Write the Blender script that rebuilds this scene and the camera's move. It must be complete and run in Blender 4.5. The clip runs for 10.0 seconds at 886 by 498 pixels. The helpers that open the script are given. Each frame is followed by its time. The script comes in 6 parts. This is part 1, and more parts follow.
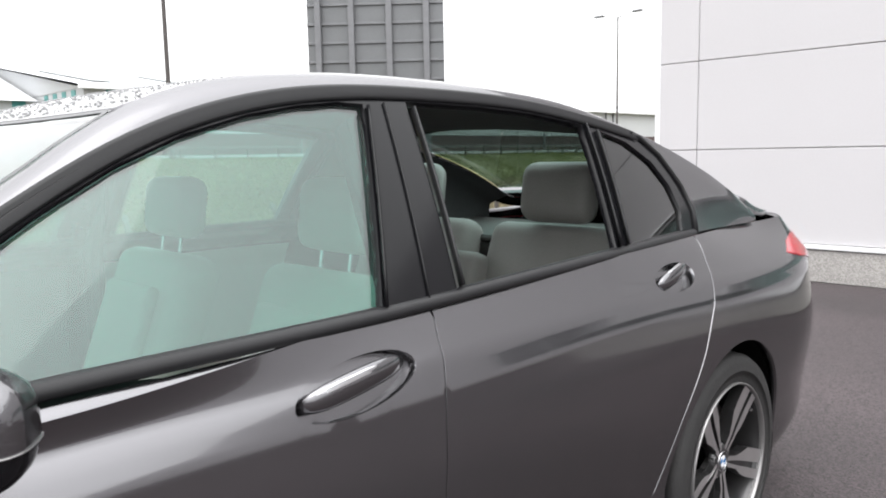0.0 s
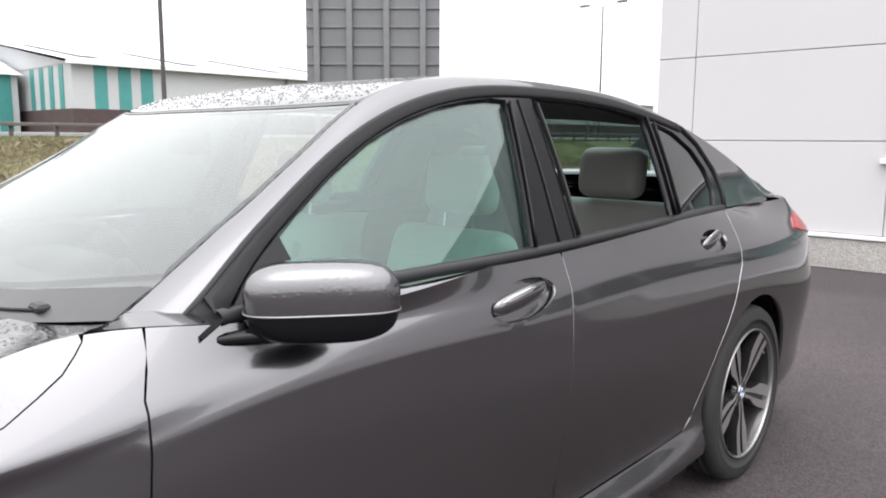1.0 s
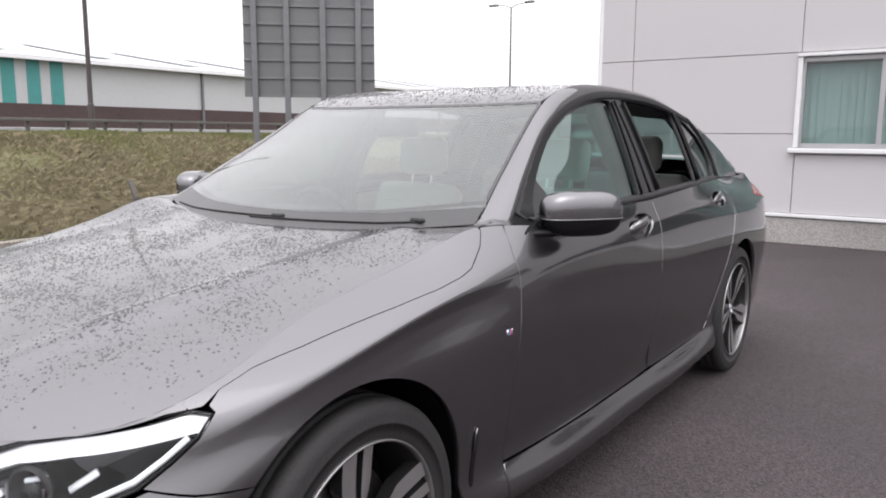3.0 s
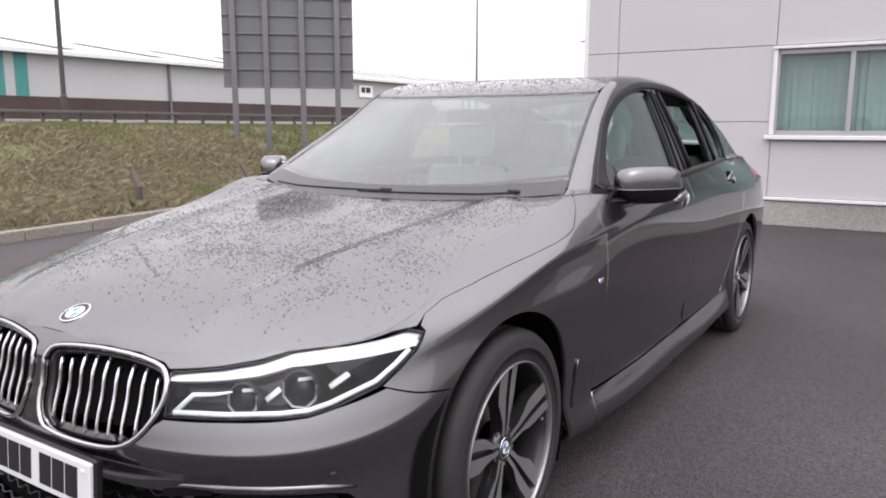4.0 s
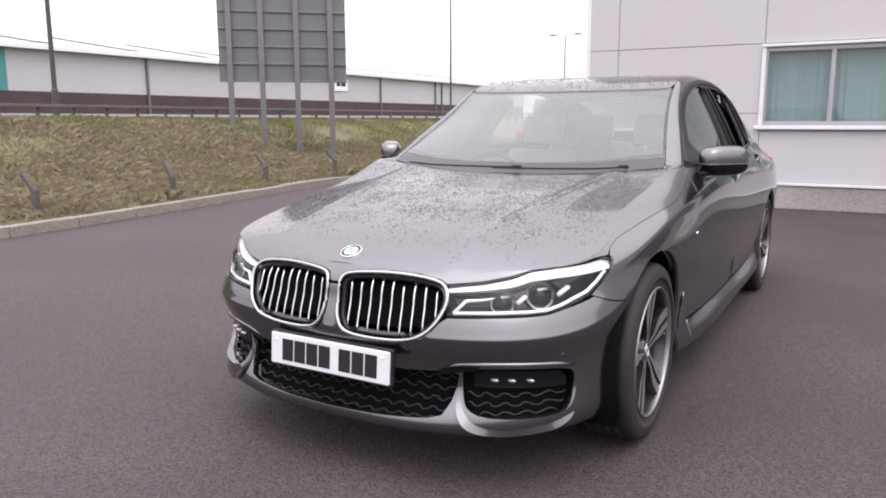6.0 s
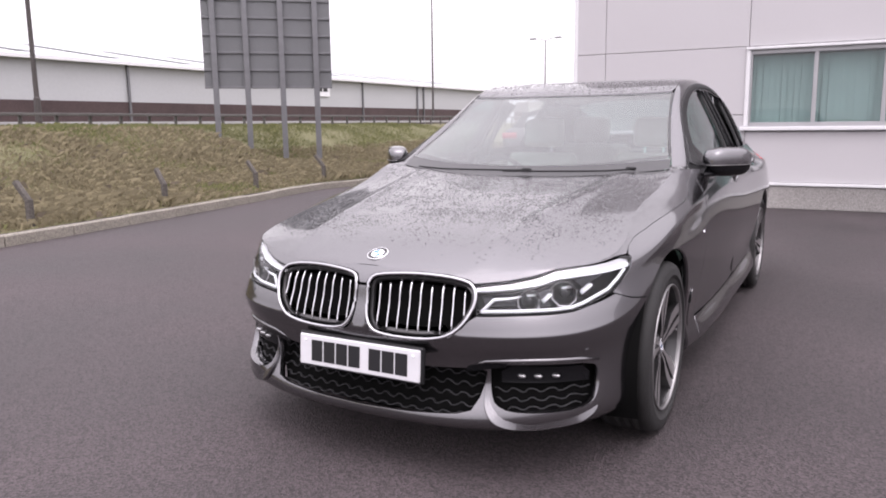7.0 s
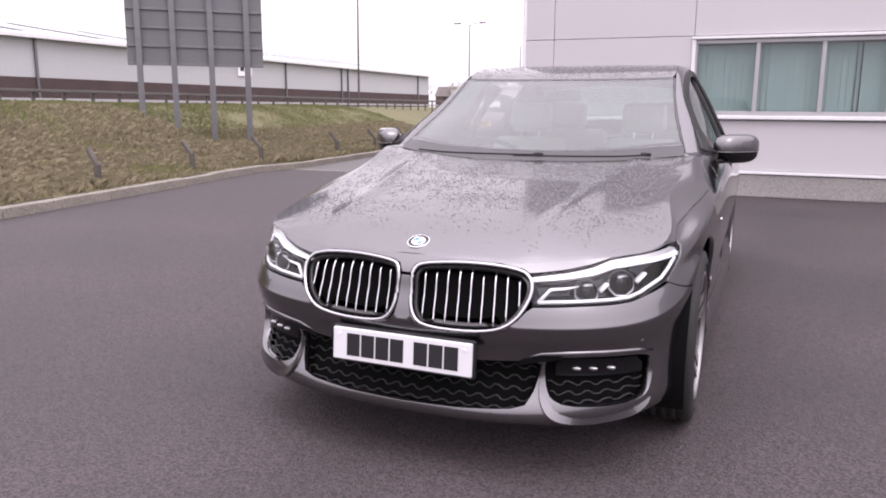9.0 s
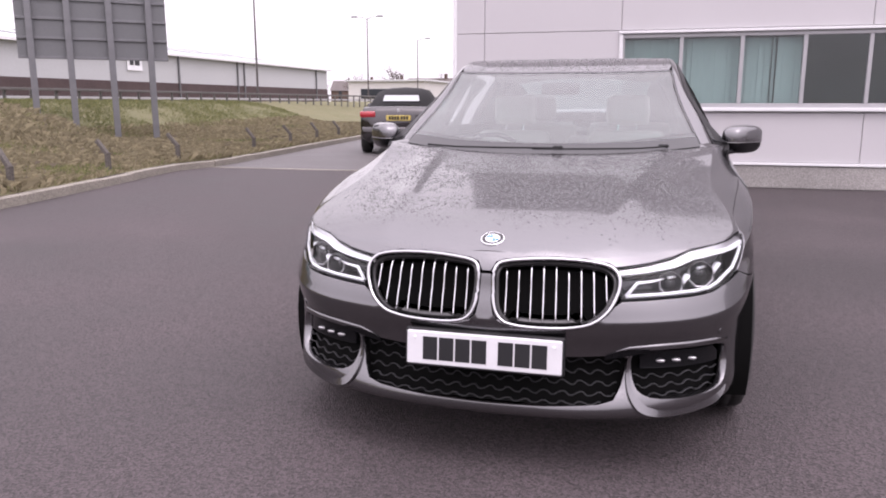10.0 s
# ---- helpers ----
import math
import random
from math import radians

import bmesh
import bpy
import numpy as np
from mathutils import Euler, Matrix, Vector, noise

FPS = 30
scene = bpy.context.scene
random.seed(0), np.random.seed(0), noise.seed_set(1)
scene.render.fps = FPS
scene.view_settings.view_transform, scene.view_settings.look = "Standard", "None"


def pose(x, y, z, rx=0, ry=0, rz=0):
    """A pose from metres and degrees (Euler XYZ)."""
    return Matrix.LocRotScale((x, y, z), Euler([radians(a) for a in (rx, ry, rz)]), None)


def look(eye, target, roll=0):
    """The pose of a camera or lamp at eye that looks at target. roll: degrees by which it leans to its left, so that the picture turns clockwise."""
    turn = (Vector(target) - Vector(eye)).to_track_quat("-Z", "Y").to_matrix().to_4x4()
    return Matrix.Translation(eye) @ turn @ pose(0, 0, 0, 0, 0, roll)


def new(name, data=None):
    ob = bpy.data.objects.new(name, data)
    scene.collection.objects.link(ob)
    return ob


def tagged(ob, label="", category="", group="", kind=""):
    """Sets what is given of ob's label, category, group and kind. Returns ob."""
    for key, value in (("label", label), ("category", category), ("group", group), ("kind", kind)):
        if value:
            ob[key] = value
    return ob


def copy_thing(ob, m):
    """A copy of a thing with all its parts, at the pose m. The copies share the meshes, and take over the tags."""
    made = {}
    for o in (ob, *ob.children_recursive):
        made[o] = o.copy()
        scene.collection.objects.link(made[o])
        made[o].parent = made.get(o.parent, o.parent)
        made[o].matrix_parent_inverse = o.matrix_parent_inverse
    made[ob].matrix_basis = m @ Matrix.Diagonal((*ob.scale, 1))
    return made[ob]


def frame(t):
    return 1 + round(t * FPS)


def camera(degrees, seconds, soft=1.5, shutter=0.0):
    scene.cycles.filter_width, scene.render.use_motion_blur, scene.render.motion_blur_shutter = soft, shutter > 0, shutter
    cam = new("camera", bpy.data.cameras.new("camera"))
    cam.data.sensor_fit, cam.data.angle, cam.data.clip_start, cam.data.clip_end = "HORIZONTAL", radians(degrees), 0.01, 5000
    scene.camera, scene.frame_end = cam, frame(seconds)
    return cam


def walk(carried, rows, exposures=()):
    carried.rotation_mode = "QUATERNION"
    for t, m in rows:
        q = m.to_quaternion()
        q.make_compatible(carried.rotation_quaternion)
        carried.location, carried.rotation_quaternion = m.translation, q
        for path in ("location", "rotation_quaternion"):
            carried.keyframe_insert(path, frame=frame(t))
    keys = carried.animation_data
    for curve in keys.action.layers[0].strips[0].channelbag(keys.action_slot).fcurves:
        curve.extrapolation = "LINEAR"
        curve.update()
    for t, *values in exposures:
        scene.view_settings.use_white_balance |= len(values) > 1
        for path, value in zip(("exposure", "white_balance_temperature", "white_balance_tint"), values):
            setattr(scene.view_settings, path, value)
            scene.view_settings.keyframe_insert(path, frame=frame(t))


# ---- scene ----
cam = camera(61.0, 10.0, soft=1.9)
PATH = [
    (0, (1.893, 0.821, 1.339), (0.492, 2.227, 1.091), -1.1),
    (0.5, (1.954, 0.48, 1.316), (0.591, 1.924, 1.075), -0.3),
    (1, (1.992, 0.158, 1.337), (0.64, 1.603, 1.049), 0.3),
    (1.5, (1.985, -0.192, 1.319), (0.71, 1.322, 1.032), 0.1),
    (2, (2.027, -0.53, 1.298), (0.778, 1.008, 1.027), 0.6),
    (2.5, (2.024, -0.878, 1.299), (0.821, 0.695, 1.017), 0.6),
    (4, (1.853, -1.834, 1.272), (0.782, -0.175, 0.951), 0.1),
    (4.5, (1.807, -2.161, 1.256), (0.779, -0.476, 0.933), 0.3),
    (5, (1.725, -2.428, 1.262), (0.725, -0.728, 0.93), -0.3),
    (5.5, (1.648, -2.683, 1.254), (0.688, -0.965, 0.899), -0.6),
    (6, (1.633, -2.888, 1.255), (0.641, -1.185, 0.917), -0.1),
    (7.5, (1.486, -3.061, 1.263), (0.557, -1.32, 0.938), -0.6),
    (8, (1.434, -3.087, 1.26), (0.519, -1.338, 0.938), -0.0),
    (8.5, (1.32, -3.097, 1.24), (0.453, -1.329, 0.894), -0.1),
    (9, (1.082, -3.108, 1.25), (0.324, -1.295, 0.881), 0.4),
    (9.5, (0.774, -3.194, 1.262), (0.16, -1.33, 0.88), -0.3),
    (10, (0.485, -3.23, 1.246), (-0.019, -1.333, 0.863), -0.0),
]
walk(cam, [(t, look(eye, target, roll)) for t, eye, target, roll in PATH],
     exposures=[(0, .45, 6500, 10), (1.0, .40, 6500, 11), (2.0, .10, 6500, 12), (2.7, -.04, 6500, 14), (4.0, -.08, 6500, 17), (5.0, .0, 6500, 19),
                (6.0, .02, 6500, 21), (7.5, .02, 6500, 25), (10.0, .02, 6500, 29)])

# ---- light: a bright overcast sky ----
world = bpy.data.worlds.new("overcast_sky")
scene.world = world
world.use_nodes = True
_wt = world.node_tree
_sky = _wt.nodes.new("ShaderNodeTexSky")
_sky.sky_type, _sky.sun_disc, _sky.sun_elevation, _sky.sun_rotation = "NISHITA", False, radians(60), radians(135)
_sky.air_density, _sky.dust_density, _sky.ozone_density = 1.0, 4.0, 1.0
_hs = _wt.nodes.new("ShaderNodeHueSaturation")
_hs.inputs["Saturation"].default_value = 0.06
_hs.inputs["Value"].default_value = .3
_wt.links.new(_sky.outputs[0], _hs.inputs["Color"])
_cloud = _wt.nodes.new("ShaderNodeVectorMath")
_cloud.operation = "ADD"
_cloud.inputs[1].default_value = (6.7, 6.75, 6.85)
_wt.links.new(_hs.outputs[0], _cloud.inputs[0])
# an overcast sky grows brighter from the horizon to the zenith
_dir, _sep, _grow, _dome = (_wt.nodes.new(k) for k in ("ShaderNodeTexCoord", "ShaderNodeSeparateXYZ", "ShaderNodeMapRange", "ShaderNodeVectorMath"))
_grow.inputs["From Min"].default_value, _grow.inputs["From Max"].default_value = 0, 1
_grow.inputs["To Min"].default_value, _grow.inputs["To Max"].default_value = 1.0, 2.5
_dome.operation = "SCALE"
_wt.links.new(_dir.outputs["Generated"], _sep.inputs[0])
_wt.links.new(_sep.outputs["Z"], _grow.inputs["Value"])
_wt.links.new(_cloud.outputs[0], _dome.inputs[0])
_wt.links.new(_grow.outputs[0], _dome.inputs["Scale"])
_wt.links.new(_dome.outputs[0], _wt.nodes["Background"].inputs[0])
_wt.nodes["Background"].inputs[1].default_value = 0.15
_sun = bpy.data.lights.new("sun", "SUN")
_sun.energy, _sun.angle, _sun.color = .5, radians(60), (1.0, .98, .95)
sun = new("sun", _sun)
sun.matrix_world = look((9, -9, 26), (0, 0, 0))


# ---- materials ----
def nodes_of(name):
    m = bpy.data.materials.new(name)
    m.use_nodes = True
    t = m.node_tree
    return m, t, t.nodes["Principled BSDF"], (lambda a, b: t.links.new(a, b))


def mat(name, color, rough=.5, metal=0., bump=0., scale=40., vary=.12, coat=0., spec=.5, coat_rough=.03, vscale=None, detail=5):
    """A plain surface with grain at two scales: colour drift, roughness drift and fine relief."""
    m, t, p, link = nodes_of(name)
    n = t.nodes
    co = n.new("ShaderNodeTexCoord")
    a, b = n.new("ShaderNodeTexNoise"), n.new("ShaderNodeTexNoise")
    a.inputs["Scale"].default_value, b.inputs["Scale"].default_value = (vscale or scale * .08), scale
    a.inputs["Detail"].default_value = b.inputs["Detail"].default_value = detail
    link(co.outputs["Object"], a.inputs["Vector"]), link(co.outputs["Object"], b.inputs["Vector"])
    add = n.new("ShaderNodeMath")
    add.operation = "ADD"
    link(a.outputs["Fac"], add.inputs[0]), link(b.outputs["Fac"], add.inputs[1])
    ramp = n.new("ShaderNodeMapRange")
    ramp.inputs["From Min"].default_value, ramp.inputs["From Max"].default_value = .6, 1.4
    ramp.inputs["To Min"].default_value, ramp.inputs["To Max"].default_value = 1 - vary, 1 + vary
    link(add.outputs[0], ramp.inputs["Value"])
    mul = n.new("ShaderNodeVectorMath")
    mul.operation = "SCALE"
    mul.inputs[0].default_value = color[:3]
    link(ramp.outputs[0], mul.inputs["Scale"])
    link(mul.outputs[0], p.inputs["Base Color"])
    p.inputs["Roughness"].default_value, p.inputs["Metallic"].default_value = rough, metal
    p.inputs["Specular IOR Level"].default_value = spec
    p.inputs["Coat Weight"].default_value, p.inputs["Coat Roughness"].default_value = coat, coat_rough
    if bump:
        bp = n.new("ShaderNodeBump")
        bp.inputs["Strength"].default_value, bp.inputs["Distance"].default_value = bump, .01
        link(b.outputs["Fac"], bp.inputs["Height"]), link(bp.outputs[0], p.inputs["Normal"])
    return m


def paint(name, color, drops=0., edge=.3):
    """Metallic lacquer; drops: rain beads standing on it; edge: how bright the flakes stay at a glancing view, under the clear coat."""
    m, t, p, link = nodes_of(name)
    n = t.nodes
    co = n.new("ShaderNodeTexCoord")
    flake = n.new("ShaderNodeTexNoise")
    flake.inputs["Scale"].default_value, flake.inputs["Detail"].default_value = 900, 2
    dirt = n.new("ShaderNodeTexNoise")
    dirt.inputs["Scale"].default_value, dirt.inputs["Detail"].default_value = 6, 6
    for q in (flake, dirt):
        link(co.outputs["Object"], q.inputs["Vector"])
    mr = n.new("ShaderNodeMapRange")
    mr.inputs["To Min"].default_value, mr.inputs["To Max"].default_value = .85, 1.15
    link(flake.outputs["Fac"], mr.inputs["Value"])
    mul = n.new("ShaderNodeVectorMath")
    mul.operation = "SCALE"
    mul.inputs[0].default_value = color
    link(mr.outputs[0], mul.inputs["Scale"])
    link(mul.outputs[0], p.inputs["Base Color"])
    p.inputs["Metallic"].default_value, p.inputs["Coat Weight"].default_value = .97, 1.0
    p.inputs["Coat IOR"].default_value = 1.72
    p.inputs["Specular Tint"].default_value = (edge, edge, edge, 1)
    rr = n.new("ShaderNodeMapRange")
    rr.inputs["To Min"].default_value, rr.inputs["To Max"].default_value = .20, .28
    link(dirt.outputs["Fac"], rr.inputs["Value"])
    link(rr.outputs[0], p.inputs["Roughness"])
    cr = n.new("ShaderNodeMapRange")
    cr.inputs["To Min"].default_value, cr.inputs["To Max"].default_value = .03, .10
    link(dirt.outputs["Fac"], cr.inputs["Value"])
    link(cr.outputs[0], p.inputs["Coat Roughness"])
    if drops:
        heights = []
        for scale, keep, tall in ((105, .66, 1.0), (210, .58, .5)):
            v = n.new("ShaderNodeTexVoronoi")
            v.inputs["Scale"].default_value, v.inputs["Randomness"].default_value = scale, .95
            wob = n.new("ShaderNodeTexNoise")
            wob.inputs["Scale"].default_value = scale * .9
            mixv = n.new("ShaderNodeVectorMath")
            mixv.operation = "MULTIPLY_ADD"
            mixv.inputs[1].default_value = (.0015, .0015, .0015)
            link(co.outputs["Object"], wob.inputs["Vector"])
            link(wob.outputs["Color"], mixv.inputs[0]), link(co.outputs["Object"], mixv.inputs[2])
            link(mixv.outputs[0], v.inputs["Vector"])
            sep = n.new("ShaderNodeSeparateColor")
            link(v.outputs["Color"], sep.inputs[0])
            size = n.new("ShaderNodeMath")
            size.operation = "MULTIPLY"
            size.inputs[1].default_value = keep
            link(sep.outputs[0], size.inputs[0])
            bead = n.new("ShaderNodeMapRange")
            bead.interpolation_type = "SMOOTHSTEP"
            link(v.outputs["Distance"], bead.inputs["Value"])
            link(size.outputs[0], bead.inputs["From Max"])
            bead.inputs["From Min"].default_value = .02
            bead.inputs["To Min"].default_value, bead.inputs["To Max"].default_value = tall, 0
            heights.append(bead.outputs[0])
        hmax = n.new("ShaderNodeMath")
        hmax.operation = "MAXIMUM"
        link(heights[0], hmax.inputs[0]), link(heights[1], hmax.inputs[1])
        bp = n.new("ShaderNodeBump")
        bp.inputs["Strength"].default_value, bp.inputs["Distance"].default_value = drops, .006
        link(hmax.outputs[0], bp.inputs["Height"])
        link(bp.outputs[0], p.inputs["Coat Normal"]), link(bp.outputs[0], p.inputs["Normal"])
    return m


def glass(name, tint, gloss=1.0, mist=0., mist_color=(.8, .82, .82)):
    """A pane: clear body with a tint, and real surface reflection."""
    m, t, p, link = nodes_of(name)
    n = t.nodes
    out = n["Material Output"]
    tr, gl, mx, fr = n.new("ShaderNodeBsdfTransparent"), n.new("ShaderNodeBsdfGlossy"), n.new("ShaderNodeMixShader"), n.new("ShaderNodeLayerWeight")
    tr.inputs[0].default_value = (*tint, 1)
    gl.inputs["Roughness"].default_value = .015
    fr.inputs[0].default_value = .5
    p5, g = n.new("ShaderNodeMath"), n.new("ShaderNodeMath")
    p5.operation, g.operation = "POWER", "MULTIPLY_ADD"
    p5.inputs[1].default_value = 4.2
    g.inputs[1].default_value, g.inputs[2].default_value = .95 * min(gloss, 1), .045 * gloss
    link(fr.outputs["Facing"], p5.inputs[0]), link(p5.outputs[0], g.inputs[0])
    link(g.outputs[0], mx.inputs[0]), link(tr.outputs[0], mx.inputs[1]), link(gl.outputs[0], mx.inputs[2]), link(mx.outputs[0], out.inputs[0])
    n.remove(p)
    if mist:
        # a film of condensation and fine rain on the pane
        df, tl, ms, mm = n.new("ShaderNodeBsdfDiffuse"), n.new("ShaderNodeTexNoise"), n.new("ShaderNodeMapRange"), n.new("ShaderNodeMixShader")
        co = n.new("ShaderNodeTexCoord")
        df.inputs[0].default_value = (*mist_color, 1)
        tl.inputs["Scale"].default_value, tl.inputs["Detail"].default_value = 5, 7
        ms.inputs["From Min"].default_value, ms.inputs["From Max"].default_value = .3, .7
        ms.inputs["To Min"].default_value, ms.inputs["To Max"].default_value = mist * .75, mist * 1.25
        link(co.outputs["Object"], tl.inputs["Vector"]), link(tl.outputs["Fac"], ms.inputs["Value"])
        link(ms.outputs[0], mm.inputs[0]), link(mx.outputs[0], mm.inputs[1]), link(df.outputs[0], mm.inputs[2]), link(mm.outputs[0], out.inputs[0])
    return m


def stone(name, color, scale, bump, rough, speck=.5, dark=.6, wet=0.):
    """Asphalt, concrete: chips of stone in a binder, with broad stains."""
    m, t, p, link = nodes_of(name)
    n = t.nodes
    co = n.new("ShaderNodeTexCoord")
    v, big, mid = n.new("ShaderNodeTexVoronoi"), n.new("ShaderNodeTexNoise"), n.new("ShaderNodeTexNoise")
    v.inputs["Scale"].default_value = scale
    big.inputs["Scale"].default_value, big.inputs["Detail"].default_value = .55, 8
    mid.inputs["Scale"].default_value, mid.inputs["Detail"].default_value = scale * .35, 6
    for q in (v, big, mid):
        link(co.outputs["Object"], q.inputs["Vector"])
    sep = n.new("ShaderNodeSeparateColor")
    link(v.outputs["Color"], sep.inputs[0])
    r1, r2, r3 = n.new("ShaderNodeMapRange"), n.new("ShaderNodeMapRange"), n.new("ShaderNodeMapRange")
    r1.inputs["To Min"].default_value, r1.inputs["To Max"].default_value = 1 - speck, 1 + speck
    r2.inputs["From Min"].default_value, r2.inputs["From Max"].default_value = .3, .7
    r2.inputs["To Min"].default_value, r2.inputs["To Max"].default_value = dark, 1.25
    r3.inputs["To Min"].default_value, r3.inputs["To Max"].default_value = .86, 1.14
    link(sep.outputs[0], r1.inputs["Value"]), link(big.outputs["Fac"], r2.inputs["Value"]), link(mid.outputs["Fac"], r3.inputs["Value"])
    m1, m2 = n.new("ShaderNodeMath"), n.new("ShaderNodeMath")
    m1.operation = m2.operation = "MULTIPLY"
    link(r1.outputs[0], m1.inputs[0]), link(r2.outputs[0], m1.inputs[1]), link(m1.outputs[0], m2.inputs[0]), link(r3.outputs[0], m2.inputs[1])
    mul = n.new("ShaderNodeVectorMath")
    mul.operation = "SCALE"
    mul.inputs[0].default_value = color
    link(m2.outputs[0], mul.inputs["Scale"]), link(mul.outputs[0], p.inputs["Base Color"])
    rr = n.new("ShaderNodeMapRange")
    rr.inputs["From Min"].default_value, rr.inputs["From Max"].default_value = .35, .65
    rr.inputs["To Min"].default_value, rr.inputs["To Max"].default_value = rough - wet, rough
    link(big.outputs["Fac"], rr.inputs["Value"]), link(rr.outputs[0], p.inputs["Roughness"])
    bp = n.new("ShaderNodeBump")
    bp.inputs["Strength"].default_value, bp.inputs["Distance"].default_value = bump, .008
    link(v.outputs["Distance"], bp.inputs["Height"]), link(bp.outputs[0], p.inputs["Normal"])
    return m


GREY = (.132, .129, .137)
M_PAINT = paint("grey_metallic_paint", GREY)
M_WET = paint("grey_metallic_paint_with_rain_beads", GREY, .10)
# opaque beads: the dark look of refraction is put into their base colour
M_BEAD = paint("darkened_opaque_rain_bead", (.07, .07, .073))
M_DEW = paint("grey_metallic_paint_with_few_beads", GREY, .06)
M_BLACK = mat("gloss_black_trim", (.006, .006, .007), .14, vary=.1, spec=.2)
M_FRIT = mat("printed_black_border", (.035, .035, .037), .35, vary=.1, spec=.5)
M_TRIM = mat("satin_black_trim", (.013, .013, .014), .42, bump=.05, scale=300, spec=.3)
# near-black: the shade inside openings and arches, put into the colour
M_DARK = mat("cavity_shade_black", (.004, .004, .004), .9, spec=.08)
M_RUBBER = mat("tyre_rubber", (.015, .0145, .0145), .72, bump=.25, scale=120, vary=.25)
M_CHROME = mat("bright_chrome", (.78, .78, .80), .09, 1.0, vary=.04)
M_FRAMECHROME = mat("dark_polished_chrome", (.50, .50, .52), .07, 1.0, vary=.04)
M_SATIN = mat("satin_silver", (.55, .55, .56), .28, 1.0, vary=.06)
M_ALLOY = mat("machined_alloy", (.46, .45, .45), .30, .85, vary=.08, scale=200)
M_ALLOY_DARK = mat("dark_grey_alloy", (.045, .044, .045), .35, .7, vary=.1, coat=.5)
M_RIM = mat("machined_rim_edge", (.27, .265, .265), .36, .8, vary=.08)
M_DISC = mat("brake_disc_steel", (.22, .21, .2), .4, 1.0, vary=.2)
M_LENS = glass("clear_lamp_lens", (.93, .94, .95), .7)
M_GLASS = glass("green_tinted_glass", (.66, .79, .76), 2.0)
M_SIDE = glass("green_side_glass", (.50, .74, .69), 2.0)
M_SCREEN = glass("windscreen_glass", (.70, .74, .735), 2.4)
M_PRIVACY = glass("dark_tinted_glass", (.24, .27, .26), 1.6)
M_RED = mat("red_lamp_plastic", (.42, .015, .025), .15, coat=1.)
M_WHITE_LAMP = mat("white_light_guide", (.82, .84, .86), .25, coat=.6, vary=.05)
M_PLATE = mat("white_plate_film", (.64, .64, .66), .35, vary=.04)
M_INK = mat("black_ink", (.012, .012, .014), .45)
M_BLUE = mat("blue_enamel", (.035, .17, .40), .25, coat=1.)
M_WHITE = mat("white_enamel", (.75, .76, .78), .25, coat=1.)
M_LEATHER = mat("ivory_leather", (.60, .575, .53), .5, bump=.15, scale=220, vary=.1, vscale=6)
M_CARPET = mat("dark_interior_plastic", (.03, .029, .028), .6, bump=.1, scale=200)
M_ASPHALT = stone("dark_asphalt", (.054, .043, .0455), 135, .7, .84, .6, .6, .16)
M_ROAD = stone("worn_road_asphalt", (.078, .076, .076), 60, .4, .85, .4, .8)
M_CONCRETE = stone("grey_concrete", (.29, .277, .265), 90, .3, .85, .25, .75)
M_KERB = stone("weathered_kerb_concrete", (.28, .257, .218), 80, .45, .9, .3, .62)
M_CLAD = mat("white_wall_cladding", (.475, .463, .475), .55, bump=.02, scale=60, vary=.035, vscale=.7)
M_FRAME = mat("white_window_frame", (.68, .68, .69), .4, vary=.06)
M_ALU = mat("grey_aluminium_frame", (.40, .40, .41), .38, .6, vary=.08)
M_SIGN = mat("grey_sign_backing", (.15, .155, .16), .5, .4, bump=.04, scale=30, vary=.10, vscale=1.2)
M_POLE = mat("dark_painted_steel", (.07, .062, .06), .6, .3, vary=.2)
M_POST = mat("galvanised_steel", (.17, .172, .18), .5, .6, bump=.05, scale=60, vary=.15)
M_STEEL = mat("weathered_barrier_steel", (.12, .115, .11), .6, .5, vary=.25, scale=20)
M_SHED = mat("pale_corrugated_sheet", (.41, .42, .43), .6, vary=.05, scale=6, vscale=.2)
M_SHEDROOF = mat("light_roof_sheet", (.52, .53, .54), .5, vary=.08, scale=5, vscale=.15)
M_BRICK = mat("brown_brick_base", (.062, .041, .041), .85, bump=.3, scale=12, vary=.25)
M_TEAL = mat("teal_sheet", (.045, .22, .21), .5, vary=.1)


# ---- building blocks ----
def obj(name, bm, material, parent=None, label="", smooth=False):
    me = bpy.data.meshes.new(name)
    bm.to_mesh(me)
    bm.free()
    for m in material if isinstance(material, (list, tuple)) else [material]:
        me.materials.append(m)
    if smooth:
        me.polygons.foreach_set("use_smooth", [True] * len(me.polygons))
    ob = new(name, me)
    if parent:
        ob.parent = parent
    if label:
        ob["label"] = label
    return ob


part = obj


def thing(name, label, category, group="", kind="", at=None):
    e = new(name)
    e.empty_display_size = .1
    if at is not None:
        e.matrix_world = at
    return tagged(e, label, category, group, kind)


def box(bm, x0, x1, y0, y1, z0, z1, bevel=0., m=None, seg=1):
    r = bmesh.ops.create_cube(bm, size=1, matrix=Matrix.Translation(((x0 + x1) / 2, (y0 + y1) / 2, (z0 + z1) / 2)) @ Matrix.Diagonal((x1 - x0, y1 - y0, z1 - z0, 1)))
    vs = r["verts"]
    if bevel:
        es = {e for v in vs for e in v.link_edges}
        vs = bmesh.ops.bevel(bm, geom=list(es), offset=bevel, segments=seg, affect="EDGES", profile=.5)["verts"]
    if m is not None:
        bmesh.ops.transform(bm, matrix=m, verts=list(vs))
    return vs


def boxed(*a, **k):
    bm = bmesh.new()
    box(bm, *a, **k)
    return bm


